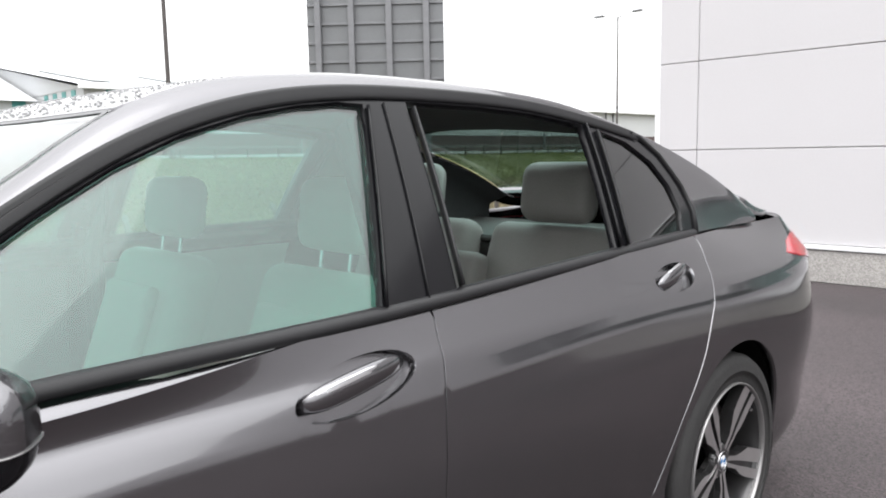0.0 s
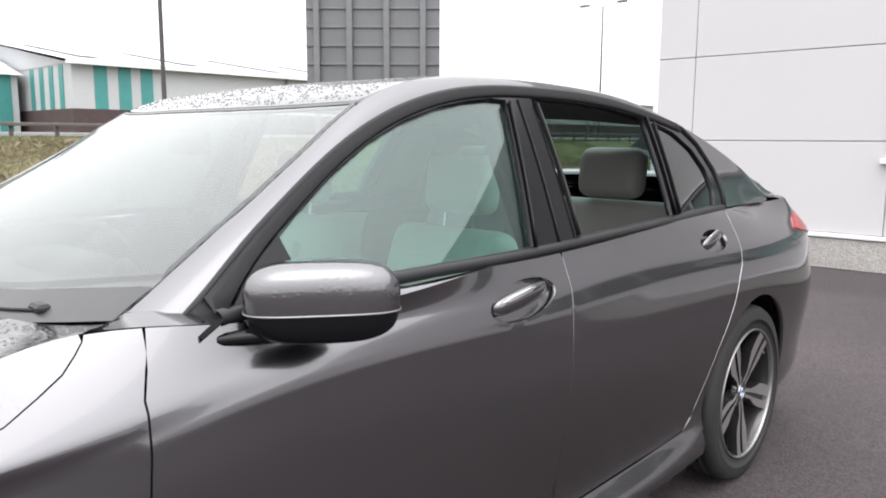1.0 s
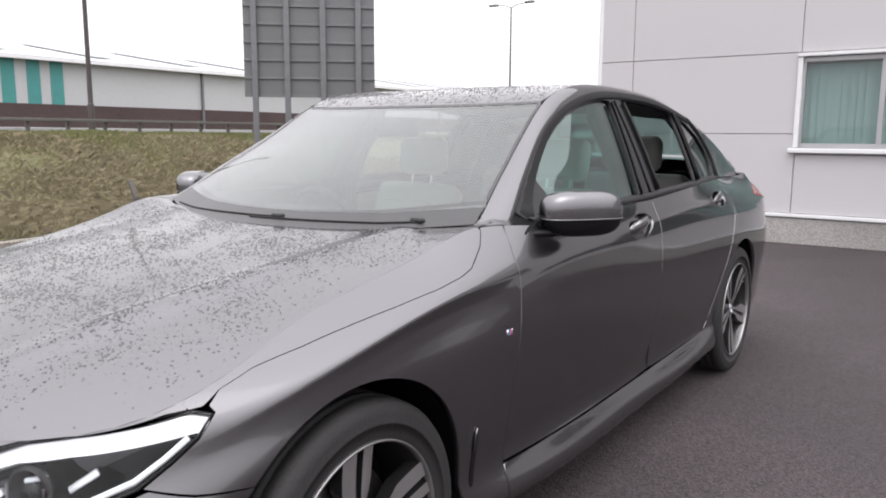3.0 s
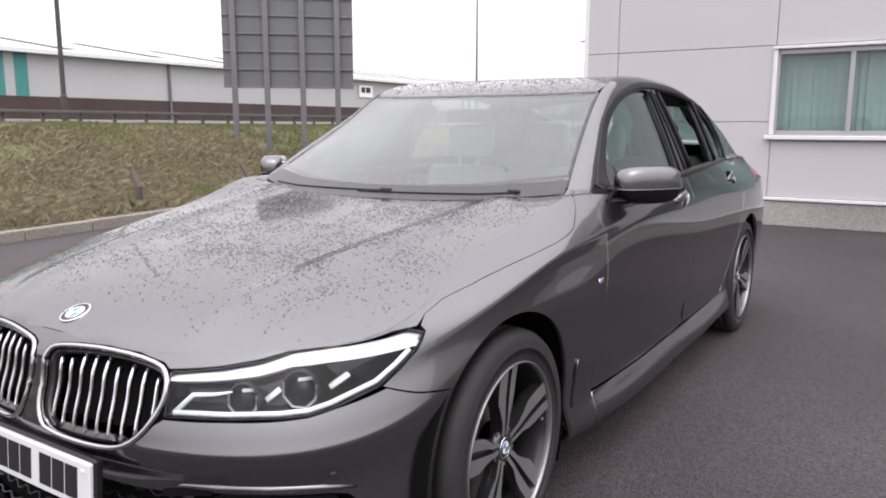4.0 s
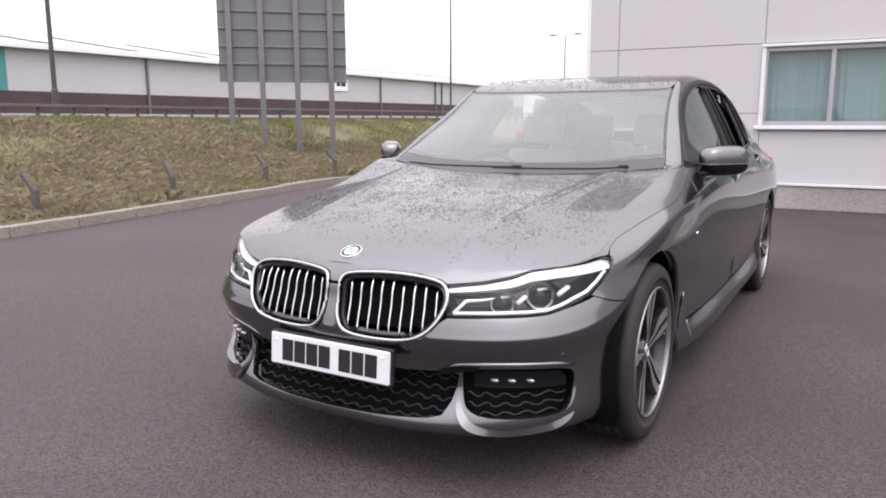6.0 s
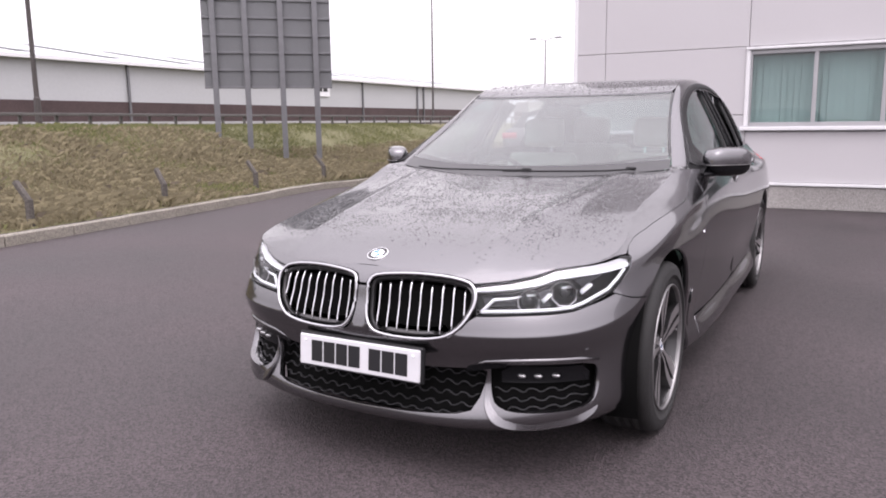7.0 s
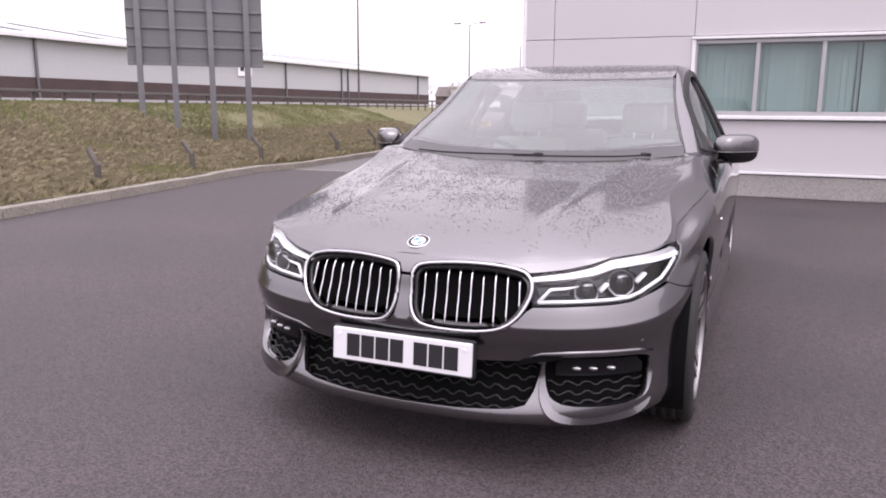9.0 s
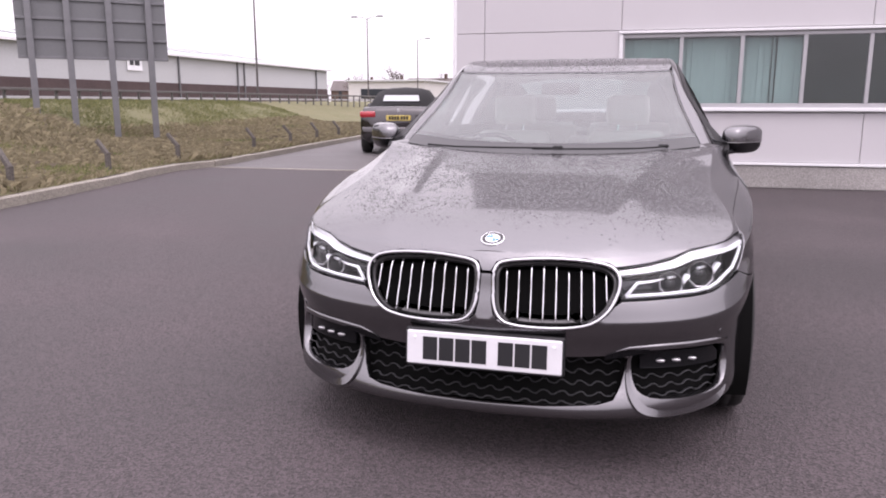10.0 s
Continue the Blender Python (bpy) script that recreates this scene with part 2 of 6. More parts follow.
def tube(bm, pts, r, seg=8, closed=False, flat=1.0, ref=None):
    """A round bar along points; r a number or one for each point."""
    pts = [Vector(p) for p in pts]
    n = len(pts)
    rs = r if isinstance(r, (list, tuple)) else [r] * n
    rings = []
    up = Vector((0, 0, 1))
    for i, p in enumerate(pts):
        d = (pts[(i + 1) % n] - pts[i - 1]) if closed else (pts[min(i + 1, n - 1)] - pts[max(i - 1, 0)])
        d.normalize()
        a = d.cross(Vector(ref) if ref else up if abs(d.z) < .95 else Vector((1, 0, 0))).normalized()
        b = a.cross(d)
        rings.append([bm.verts.new(p + (a * math.cos(q) * flat + b * math.sin(q)) * rs[i]) for q in (2 * math.pi * k / seg for k in range(seg))])
    for i in range(n if closed else n - 1):
        A, B = rings[i], rings[(i + 1) % n]
        for k in range(seg):
            bm.faces.new((A[k], A[(k + 1) % seg], B[(k + 1) % seg], B[k]))
    if not closed:
        bm.faces.new(rings[0][::-1]), bm.faces.new(rings[-1])
    return bm


def lathe(profile, seg=48, axis="X"):
    """A ring turned about the x axis from (offset, radius) points."""
    bm = bmesh.new()
    rings = [[bm.verts.new((o, r * math.cos(2 * math.pi * k / seg), r * math.sin(2 * math.pi * k / seg))) for k in range(seg)] for o, r in profile]
    for A, B in zip(rings, rings[1:]):
        for k in range(seg):
            bm.faces.new((A[k], B[k], B[(k + 1) % seg], A[(k + 1) % seg]))
    return bm


def inside(poly, q):
    """Which points of q lie in the polygon."""
    x, y = q[:, 0], q[:, 1]
    r = np.zeros(len(q), bool)
    for (ax, ay), (bx, by) in zip(poly, np.roll(poly, -1, 0)):
        c = (ay > y) != (by > y)
        with np.errstate(all="ignore"):
            r ^= c & (x < (bx - ax) * (y - ay) / (by - ay) + ax)
    return r


def smooth(poly, n=2):
    """Corners rounded by cutting them n times."""
    p = np.array(poly, float)
    for _ in range(n):
        q = np.roll(p, -1, 0)
        p = np.stack([p * .75 + q * .25, p * .25 + q * .75], 1).reshape(-1, 2)
    return p


def resample(poly, step):
    out = []
    for a, b in zip(poly, np.roll(poly, -1, 0)):
        n = max(1, int(np.hypot(*(b - a)) / step))
        out += [a + (b - a) * i / n for i in range(n)]
    return np.array(out)


def shrink(poly, gap):
    """The polygon drawn in by gap on all sides."""
    a = sum(x0 * y1 - x1 * y0 for (x0, y0), (x1, y1) in zip(poly, np.roll(poly, -1, 0)))
    p, q, r = np.roll(poly, 1, 0), poly, np.roll(poly, -1, 0)
    d0, d1 = q - p, r - q
    d0 = d0 / np.maximum(np.linalg.norm(d0, axis=1), 1e-9)[:, None]
    d1 = d1 / np.maximum(np.linalg.norm(d1, axis=1), 1e-9)[:, None]
    n0, n1 = np.stack([-d0[:, 1], d0[:, 0]], 1), np.stack([-d1[:, 1], d1[:, 0]], 1)
    n = n0 + n1
    n /= np.maximum((n * n).sum(1) / 2, .35)[:, None]
    return q + n * gap * (1 if a > 0 else -1)


from mathutils import geometry


def panel(name, surface, outline, material, parent, label="", holes=(), step=.03, gap=.0, depth=.012, lift=0., flip=False, back=False, mirror=False):
    """A sheet of the surface within an outline, with its edge turned in by depth; back closes it behind; mirror makes the other flank's."""
    edge = resample(shrink(np.array(outline, float), gap) if gap else np.array(outline, float), step)
    rims = [edge] + [resample(np.array(h, float), step) for h in holes]
    lo, hi = edge.min(0), edge.max(0)
    gx, gy = np.meshgrid(np.arange(lo[0] + step * .5, hi[0], step), np.arange(lo[1] + step * .5, hi[1], step))
    g = np.stack([gx.ravel(), gy.ravel()], 1)
    keep = inside(edge, g)
    for h in rims[1:]:
        keep &= ~inside(h, g)
    g = g[keep]
    allrim = np.concatenate(rims)
    if len(g):
        near = np.full(len(g), 9.)
        for i in range(0, len(allrim), 200):
            near = np.minimum(near, np.min(np.linalg.norm(g[:, None] - allrim[None, i:i + 200], axis=2), axis=1))
        g = g[near > step * .45]
    edges, k = [], 0
    for r in rims:
        edges += [(k + i, k + (i + 1) % len(r)) for i in range(len(r))]
        k += len(r)
    q = np.concatenate([allrim, g]) if len(g) else allrim
    v2, _, f2, ov, _, _ = geometry.delaunay_2d_cdt([Vector(p) for p in q.tolist()], edges, [], 0, 1e-6)
    v2 = np.array([tuple(v) for v in v2])
    cen = np.array([v2[list(f)].mean(0) for f in f2])
    ok = inside(edge, cen)
    for h in rims[1:]:
        ok &= ~inside(h, cen)
    tris = [tuple(f) for f, o in zip(f2, ok) if o]
    e = 1.5e-3
    P = surface(v2[:, 0], v2[:, 1])
    du = surface(v2[:, 0] + e, v2[:, 1]) - surface(v2[:, 0] - e, v2[:, 1])
    dv = surface(v2[:, 0], v2[:, 1] + e) - surface(v2[:, 0], v2[:, 1] - e)
    N = np.cross(du, dv)
    N /= np.maximum(np.linalg.norm(N, axis=1), 1e-12)[:, None]
    if flip:
        N = -N
    P = P + N * lift
    fw = [t[::-1] for t in tris] if flip else tris
    verts, norms, faces = [P], [N], list(fw)
    n = len(P)
    count = {}
    for f in fw:
        for a, b in zip(f, f[1:] + f[:1]):
            count[(a, b)] = 1
    bound = [(a, b) for a, b in count if (b, a) not in count]
    if back:
        verts.append(P - N * depth), norms.append(-N)
        faces += [tuple(i + n for i in f[::-1]) for f in fw]
        n2 = 2 * n
    else:
        n2 = n
    if depth:
        ids = sorted({i for ab in bound for i in ab})
        outn = np.zeros((len(ids), 3))
        pos = {i: j for j, i in enumerate(ids)}
        for a, b in bound:
            o = np.cross(P[b] - P[a], N[a])
            o /= max(np.linalg.norm(o), 1e-9)
            outn[pos[a]] += o
            outn[pos[b]] += o
        outn /= np.maximum(np.linalg.norm(outn, axis=1), 1e-9)[:, None]
        m = len(ids)
        verts += [P[ids], P[ids] - N[ids] * depth]
        half = N[ids] * .6 + outn
        norms += [half / np.linalg.norm(half, axis=1)[:, None], outn]
        faces += [(n2 + pos[a], n2 + m + pos[a], n2 + m + pos[b], n2 + pos[b]) for a, b in bound]
    V, NN = np.concatenate(verts), np.concatenate(norms)
    made = []
    for s in ((1, -1) if mirror else (1,)):
        me = bpy.data.meshes.new(name)
        W, WN = V * (s, 1, 1), NN * (s, 1, 1)
        me.from_pydata(W.tolist(), [], faces if s > 0 else [f[::-1] for f in faces])
        me.materials.append(material)
        me.polygons.foreach_set("use_smooth", [True] * len(me.polygons))
        me.normals_split_custom_set_from_vertices(WN.tolist())
        ob = new(name, me)
        if parent is not None:
            ob.parent = parent[0 if s > 0 else 1] if isinstance(parent, (list, tuple)) else parent
        if label:
            ob["label"] = label
        made.append(ob)
    return made if mirror else made[0]


def arc(cy, cz, r, a0, a1, n=24):
    return [(cy + r * math.cos(radians(a0 + (a1 - a0) * i / n)), cz + r * math.sin(radians(a0 + (a1 - a0) * i / n))) for i in range(n + 1)]


def loft(name, rows, material, parent, label="", closed=False, smooth=True):
    """A sheet through rows of points."""
    bm = bmesh.new()
    vs = [[bm.verts.new(p) for p in r] for r in rows]
    for A, B in zip(vs, vs[1:]):
        for k in range(len(A) - (0 if closed else 1)):
            bm.faces.new((A[k], A[(k + 1) % len(A)], B[(k + 1) % len(A)], B[k]))
    return obj(name, bm, material, parent, label, smooth)



# ---- numbers of the car's skin: x across, y backwards from the front axle, z up ----
def cubic(keys):
    """A smooth curve through (k, v, v, ...): a function of an array of k."""
    a = np.array(keys, float)
    k, v = a[:, 0], a[:, 1:]
    n, h = len(k), np.diff(a[:, 0])
    m, r = np.eye(n), np.zeros_like(v)
    for i in range(1, n - 1):
        m[i, i - 1:i + 2] = h[i - 1], 2 * (h[i - 1] + h[i]), h[i]
        r[i] = 6 * ((v[i + 1] - v[i]) / h[i] - (v[i] - v[i - 1]) / h[i - 1])
    c = np.linalg.solve(m, r)

    def f(q):
        q = np.atleast_1d(np.asarray(q, float))
        i = np.clip(np.searchsorted(k, q) - 1, 0, n - 2)
        hi = h[i][:, None]
        s, e = (q - k[i])[:, None], (k[i + 1] - q)[:, None]
        return (c[i] * e**3 + c[i + 1] * s**3) / (6 * hi) + (v[i] / hi - c[i] * hi / 6) * e + (v[i + 1] / hi - c[i + 1] * hi / 6) * s
    return f


def line(keys):
    """Straight from key to key."""
    a = np.array(keys, float)
    return lambda q: np.stack([np.interp(np.atleast_1d(q), a[:, 0], a[:, j]) for j in range(1, a.shape[1])], 1)


PLAN = [(0, -.885), (.25, -.872), (.45, -.838), (.62, -.772), (.755, -.66), (.845, -.51), (.895, -.33), (.922, -.05), (.937, .4), (.948, 1.0),
        (.951, 1.7), (.946, 2.4), (.942, 3.0), (.925, 3.5), (.868, 3.9), (.77, 4.10), (.58, 4.20), (.3, 4.25), (0, 4.26)]
_d = np.hypot(*np.diff(np.array(PLAN), axis=0).T)
PLAN_U = np.concatenate([[0], np.cumsum(_d)])
_full = [(-u, -x, y) for u, (x, y) in list(zip(PLAN_U, PLAN))[:0:-1]] + [(u, x, y) for u, (x, y) in zip(PLAN_U, PLAN)]
plan_at = cubic(_full)
_us = np.linspace(0, PLAN_U[-1], 1500)
_ps = plan_at(_us)


def u_side(y):
    """The skin's u where the flank's plan passes y."""
    m = (_us > PLAN_U[4]) & (_us < PLAN_U[-3])
    return np.interp(y, _ps[m, 1], _us[m])


def u_front(x):
    m = _us < PLAN_U[6]
    return np.sign(x) * np.interp(np.abs(x), _ps[m, 0], _us[m])


# inset and height of nine lines, from the sill to the shoulder, at stations round the car
FRONT0 = [.10, .172, .015, .210, .010, .270, .062, .36, .034, .465, 0, .54, .026, .63, .041, .70, .080, .757]
FRONT1 = [.10, .175, .015, .213, .010, .273, .058, .365, .034, .468, 0, .545, .028, .63, .047, .69, .090, .745]
FRONT2 = [.10, .182, .02, .222, .014, .29, .045, .385, .028, .478, 0, .55, .037, .635, .066, .70, .118, .757]
CORNER = [.12, .18, .03, .23, .015, .31, .02, .40, .014, .50, 0, .58, .029, .665, .047, .735, .067, .785]
ARCH = [.12, .16, .05, .225, .03, .33, .025, .43, .008, .60, 0, .72, .008, .79, .018, .835, .155, .893]
FENDER = [.13, .18, .03, .235, .03, .33, .03, .42, .010, .60, 0, .745, .017, .853, .018, .905, .155, .985]
COWL = [.12, .183, .018, .23, .033, .32, .037, .41, .011, .59, 0, .75, .013, .868, .027, .923, .132, 1.036]
DOOR0 = [.11, .185, .008, .226, .027, .312, .042, .40, .012, .58, 0, .755, .010, .900, .034, .955, .068, 1.032]
DOOR1 = [.11, .185, .008, .226, .027, .312, .042, .40, .012, .58, 0, .755, .012, .912, .037, .975, .070, 1.052]
DOOR2 = [.11, .19, .008, .232, .027, .318, .042, .40, .012, .58, 0, .755, .018, .915, .053, .985, .105, 1.070]
HAUNCH = [.12, .16, .05, .225, .03, .34, .02, .44, .002, .60, -.004, .74, .012, .89, .060, .955, .185, 1.068]
TAIL0 = [.12, .20, .05, .27, .03, .36, .02, .46, 0, .60, 0, .74, .02, .88, .045, .94, .20, 1.060]
TAIL1 = [.12, .22, .05, .29, .03, .38, .02, .48, 0, .60, .005, .74, .02, .88, .03, .96, .06, 1.070]
STATIONS = [(0, FRONT0), (u_front(.36), FRONT1), (u_front(.62), FRONT2), (u_front(.845), CORNER), (u_side(-.05), ARCH), (u_side(.38), FENDER), (u_side(.58), COWL),
            (u_side(.78), DOOR0), (u_side(1.6), DOOR1), (u_side(2.5), DOOR2), (u_side(3.2), HAUNCH), (u_side(3.85), TAIL0), (PLAN_U[-3], TAIL1), (PLAN_U[-1], TAIL1)]
_st = [(float(u), *s) for u, s in STATIONS]
section_at = cubic([(-r[0], *r[1:]) for r in _st[:0:-1]] + _st)
VSTEP = .115
_K = np.arange(9.0)
_basis = cubic([(k, *np.eye(9)[int(k)]) for k in _K])


def skin(u, v):
    """The body's side, from the front's middle (u = 0) round the left flank (u > 0) or the right (u < 0)."""
    u, v = np.atleast_1d(u).astype(float), np.atleast_1d(v).astype(float)
    p, q = plan_at(u), plan_at(u + .002) - plan_at(u - .002)
    q /= np.linalg.norm(q, axis=1)[:, None]
    n = np.stack([q[:, 1], -q[:, 0]], 1)
    k = np.clip(v / VSTEP, -.3, 8.3)
    s, b = section_at(u), _basis(k)
    # the lines on nose and flank are pressed sharp
    nose = np.clip((PLAN_U[6] + .1 - np.abs(u)) / .25, 0, 1)
    for c, w in ((5, .95 * nose), (6, .75 * (1 - nose))):
        d = np.clip(np.abs(k - c), 0, 1)
        w = (w * (1 - d)**2 * (1 + 2 * d))[:, None]
        b = b * (1 - w) + w * np.clip(1 - np.abs(k[:, None] - _K[None]), 0, 1)
    d, z = (s[:, 0::2] * b).sum(1), (s[:, 1::2] * b).sum(1)
    return np.stack([p[:, 0] - n[:, 0] * d, p[:, 1] - n[:, 1] * d, z], 1)


def v_at(u, z):
    """The skin's v at height z."""
    u, z = np.broadcast_arrays(np.atleast_1d(u).astype(float), np.atleast_1d(z).astype(float))
    lo, hi = np.zeros(u.shape), np.full(u.shape, 8 * VSTEP)
    for _ in range(24):
        mid = (lo + hi) / 2
        up = skin(u, mid)[:, 2] < z
        lo, hi = np.where(up, mid, lo), np.where(up, hi, mid)
    return lo


def side(*pts):
    """Flank points (y, z) as (u, v)."""
    a = np.array(pts, float)
    u = u_side(a[:, 1 - 1])
    return np.stack([u, v_at(u, a[:, 1])], 1)


def front(*pts):
    a = np.array(pts, float)
    u = u_front(a[:, 0])
    return np.stack([u, v_at(u, a[:, 1])], 1)


# the upper car: the profile along the middle, and the lines where roof, rail and glass meet
PROFILE = cubic([(-.81, .757), (-.70, .805), (-.45, .868), (-.1, .928), (.2, .968), (.40, .994), (.50, 1.009)])
SCREEN = cubic([(.36, .955), (.50, 1.022), (.7, 1.133), (.9, 1.24), (1.08, 1.337), (1.22, 1.410), (1.4, 1.472), (1.65, 1.509), (1.95, 1.521), (2.3, 1.512),
                (2.7, 1.477), (3.0, 1.418), (3.3, 1.335), (3.6, 1.230), (3.8, 1.150), (3.95, 1.105), (4.1, 1.088), (4.3, 1.075)])
EDGE = cubic([(.60, .772), (.74, .740), (.80, .724), (.885, .702), (.965, .682), (1.21, .632), (1.33, .617), (1.7, .598), (2.3, .588), (2.8, .575), (3.2, .535), (3.6, .55), (3.8, .58)])
RAIL = cubic([(.50, .868, .900), (.66, .842, .980), (.80, .804, 1.062), (.923, .764, 1.150), (1.007, .738, 1.203), (1.184, .686, 1.306), (1.30, .667, 1.367), (1.6, .648, 1.463), (2.0, .637, 1.490),
              (2.4, .628, 1.478), (2.7, .624, 1.443), (3.0, .625, 1.390), (3.3, .64, 1.302), (3.55, .665, 1.200), (3.75, .69, 1.09)])
BELT = cubic([(.5, .868, 1.0), (.78, .880, 1.035), (1.6, .884, 1.055), (2.0, .872, 1.064), (2.5, .835, 1.072), (3.0, .775, 1.074), (3.4, .725, 1.068), (3.75, .70, 1.06)])


def top_skin(x, y):
    """Windscreen, roof, rear window and boot lid."""
    x, y = np.atleast_1d(x).astype(float), np.atleast_1d(y).astype(float)
    f = np.clip((1.9 - y) / 1.1, 0, 1)
    r = np.clip((y - 2.2) / 1.1, 0, 1)
    shift = (.31 + .08 * np.clip((y - .9) / .3, 0, 1)) * x**2 * (f * f * (3 - 2 * f)) - .18 * x**2 * (r * r * (3 - 2 * r))
    mid = np.clip(1 - np.abs(y - 2.05) / 1.1, 0, 1)
    foot = .014 * np.clip((np.abs(x) - .45) / .3, 0, 1) * np.clip((.95 - y) / .25, 0, 1)
    return np.stack([x, y, SCREEN(y - shift)[:, 0] - .008 * x**2 - .004 * x**2 * mid + foot], 1)


def side_glass(y, z):
    """The flank of the upper car, leaning in from the belt to the rail."""
    y, z = np.atleast_1d(y).astype(float), np.atleast_1d(z).astype(float)
    b, r = BELT(y), RAIL(y)
    t = np.clip((z - b[:, 1]) / np.maximum(r[:, 1] - b[:, 1], .03), -.5, 1.5)
    return np.stack([b[:, 0] + (r[:, 0] - b[:, 0]) * t + .035 * t * (1 - t), y, z], 1)


def bonnet_skin(x, y):
    """The bonnet, crowned, with two raised lines."""
    x, y = np.atleast_1d(x).astype(float), np.atleast_1d(y).astype(float)
    a = np.abs(x)
    fall = .075 + .02 * np.clip(-y, 0, 1)
    z = PROFILE(y + .10 * x**2 * np.clip(1 - (y + .8) / 1.3, 0, 1))[:, 0] - fall * (a / .78)**2.2 * .55
    crest = .385 + .17 * np.clip((y + .8) / 1.4, 0, 1)
    z += .016 * np.exp(-((a - crest) / .05)**2) * np.clip((y + .82) / .5, 0, 1) * np.clip((.75 - y) / .45, .35, 1)
    z += .015 * np.clip((a - .60) / .2, 0, 1)**2 * np.clip((y + .3) / .8, 0, 1)
    return np.stack([x, y, z], 1)

# ---- ground, bank, road ----
KERB = line([(-60, -3.0), (-20, -5.0), (-4, -6.0), (2, -6.52), (4.3, -6.9), (6.3, -7.27), (8.9, -7.85), (10.2, -7.6), (14, -8.06), (22, -9.0), (60, -13)])
RISE = cubic([(0, .13), (1, .16), (2.2, .24), (3.2, .40), (4.2, .67), (5.2, .98), (6.2, 1.20), (7.2, 1.28), (8.5, 1.26), (10, 1.12), (11.5, 1.0), (13, .97)])


def set_back(y):
    """How far the foot of the slope draws back from the kerb down the drive."""
    t = np.clip((np.asarray(y, float) - 10.5) / 4, 0, 1)
    return 2.6 * t * t * (3 - 2 * t)


def ground_z(x, y):
    d = KERB(y)[:, 0] - .14 - x
    z = RISE(np.clip(d - set_back(y), 0, 13))[:, 0]
    return np.where(d < 0, 0., z)


_ys = np.concatenate([[-3000, -900, -300, -100], np.arange(-60, 100, 1.0), [120, 180, 300, 900, 3000]])
_off = np.concatenate([[-3000, -900, -300, -100, -50], np.arange(-30, 0, 3.0), [-.001, .0], np.arange(.2, 13.2, .4), [20, 30, 60, 150, 400, 1000, 3000]])
bm = bmesh.new()
_grid = []
for y in _ys:
    kx = float(KERB(np.clip(y, -60, 60))[0, 0]) - .14
    xs = kx - _off
    zs = np.where(_off < 0, 0., RISE(np.clip(_off - set_back(y), 0, 13))[:, 0])
    wig = np.array([.05 * noise.noise(Vector((x * .7, y * .7, 3))) * min(1, max(0, o)) if 0 < o < 20 else 0 for x, o in zip(xs, _off)])
    _grid.append([bm.verts.new((x, y, z)) for x, z in zip(xs, zs + wig)])
_first = list(_off).index(0.0)
for A, B in zip(_grid, _grid[1:]):
    for k in range(len(A) - 1):
        f = bm.faces.new((A[k], A[k + 1], B[k + 1], B[k]))
        f.material_index = 0 if k < _first else 1
        f.smooth = k > _first
bmesh.ops.recalc_face_normals(bm, faces=bm.faces)


def grass_material():
    m, t, p, link = nodes_of("winter_grass_and_thatch")
    n = t.nodes
    co = n.new("ShaderNodeTexCoord")
    a, b = n.new("ShaderNodeTexNoise"), n.new("ShaderNodeTexNoise")
    a.inputs["Scale"].default_value, a.inputs["Detail"].default_value = .9, 6
    b.inputs["Scale"].default_value, b.inputs["Detail"].default_value = 22, 8
    link(co.outputs["Object"], a.inputs["Vector"]), link(co.outputs["Object"], b.inputs["Vector"])
    add = n.new("ShaderNodeMath")
    add.operation = "ADD"
    link(a.outputs["Fac"], add.inputs[0]), link(b.outputs["Fac"], add.inputs[1])
    r = n.new("ShaderNodeValToRGB")
    e = r.color_ramp.elements
    e[0].position, e[0].color = .36, (.105, .105, .045, 1)
    e[1].position, e[1].color = .64, (.15, .132, .072, 1)
    k = e.new(.5)
    k.color = (.125, .12, .054, 1)
    half = n.new("ShaderNodeMath")
    half.operation = "MULTIPLY"
    half.inputs[1].default_value = .5
    link(add.outputs[0], half.inputs[0]), link(half.outputs[0], r.inputs[0]), link(r.outputs[0], p.inputs["Base Color"])
    p.inputs["Roughness"].default_value = .9
    bp = n.new("ShaderNodeBump")
    bp.inputs["Strength"].default_value, bp.inputs["Distance"].default_value = .8, .05
    link(b.outputs["Fac"], bp.inputs["Height"]), link(bp.outputs[0], p.inputs["Normal"])
    return m


M_GRASS = grass_material()
tagged(obj("ground", bm, [M_ASPHALT, M_GRASS]), "dark damp asphalt yard with a rough grass bank beside it", "ground", kind="structure")

# kerb stones along the yard's edge
_kerb = thing("kerb", "weathered concrete kerb stones edging the grass bank", "kerb", kind="structure")
_km = {}
y = -12.0
while y < 30:
    a, b = float(KERB(y)[0, 0]), float(KERB(y + .915)[0, 0])
    bm = boxed(-.07, .07, .004, .911 * math.hypot(1, (b - a) / .915), -.12, .125 + random.uniform(-.006, .006), bevel=.012)
    k = obj("kerb_stone", bm, M_KERB, _kerb)
    k.matrix_world = pose(a - .07, y, 0, 0, random.uniform(-.6, .6), math.degrees(math.atan2(-(b - a), .915)))
    y += .915

# the main road behind the bank
bm = bmesh.new()
for x0, x1, z in ((-30, -21.5, .99),):
    vs = [bm.verts.new(p) for p in ((x0, -300, z), (x1, -300, z), (x1, 400, z), (x0, 400, z))]
    bm.faces.new(vs)
tagged(obj("road", bm, M_ROAD), "grey asphalt main road behind the bank", "road", kind="structure")

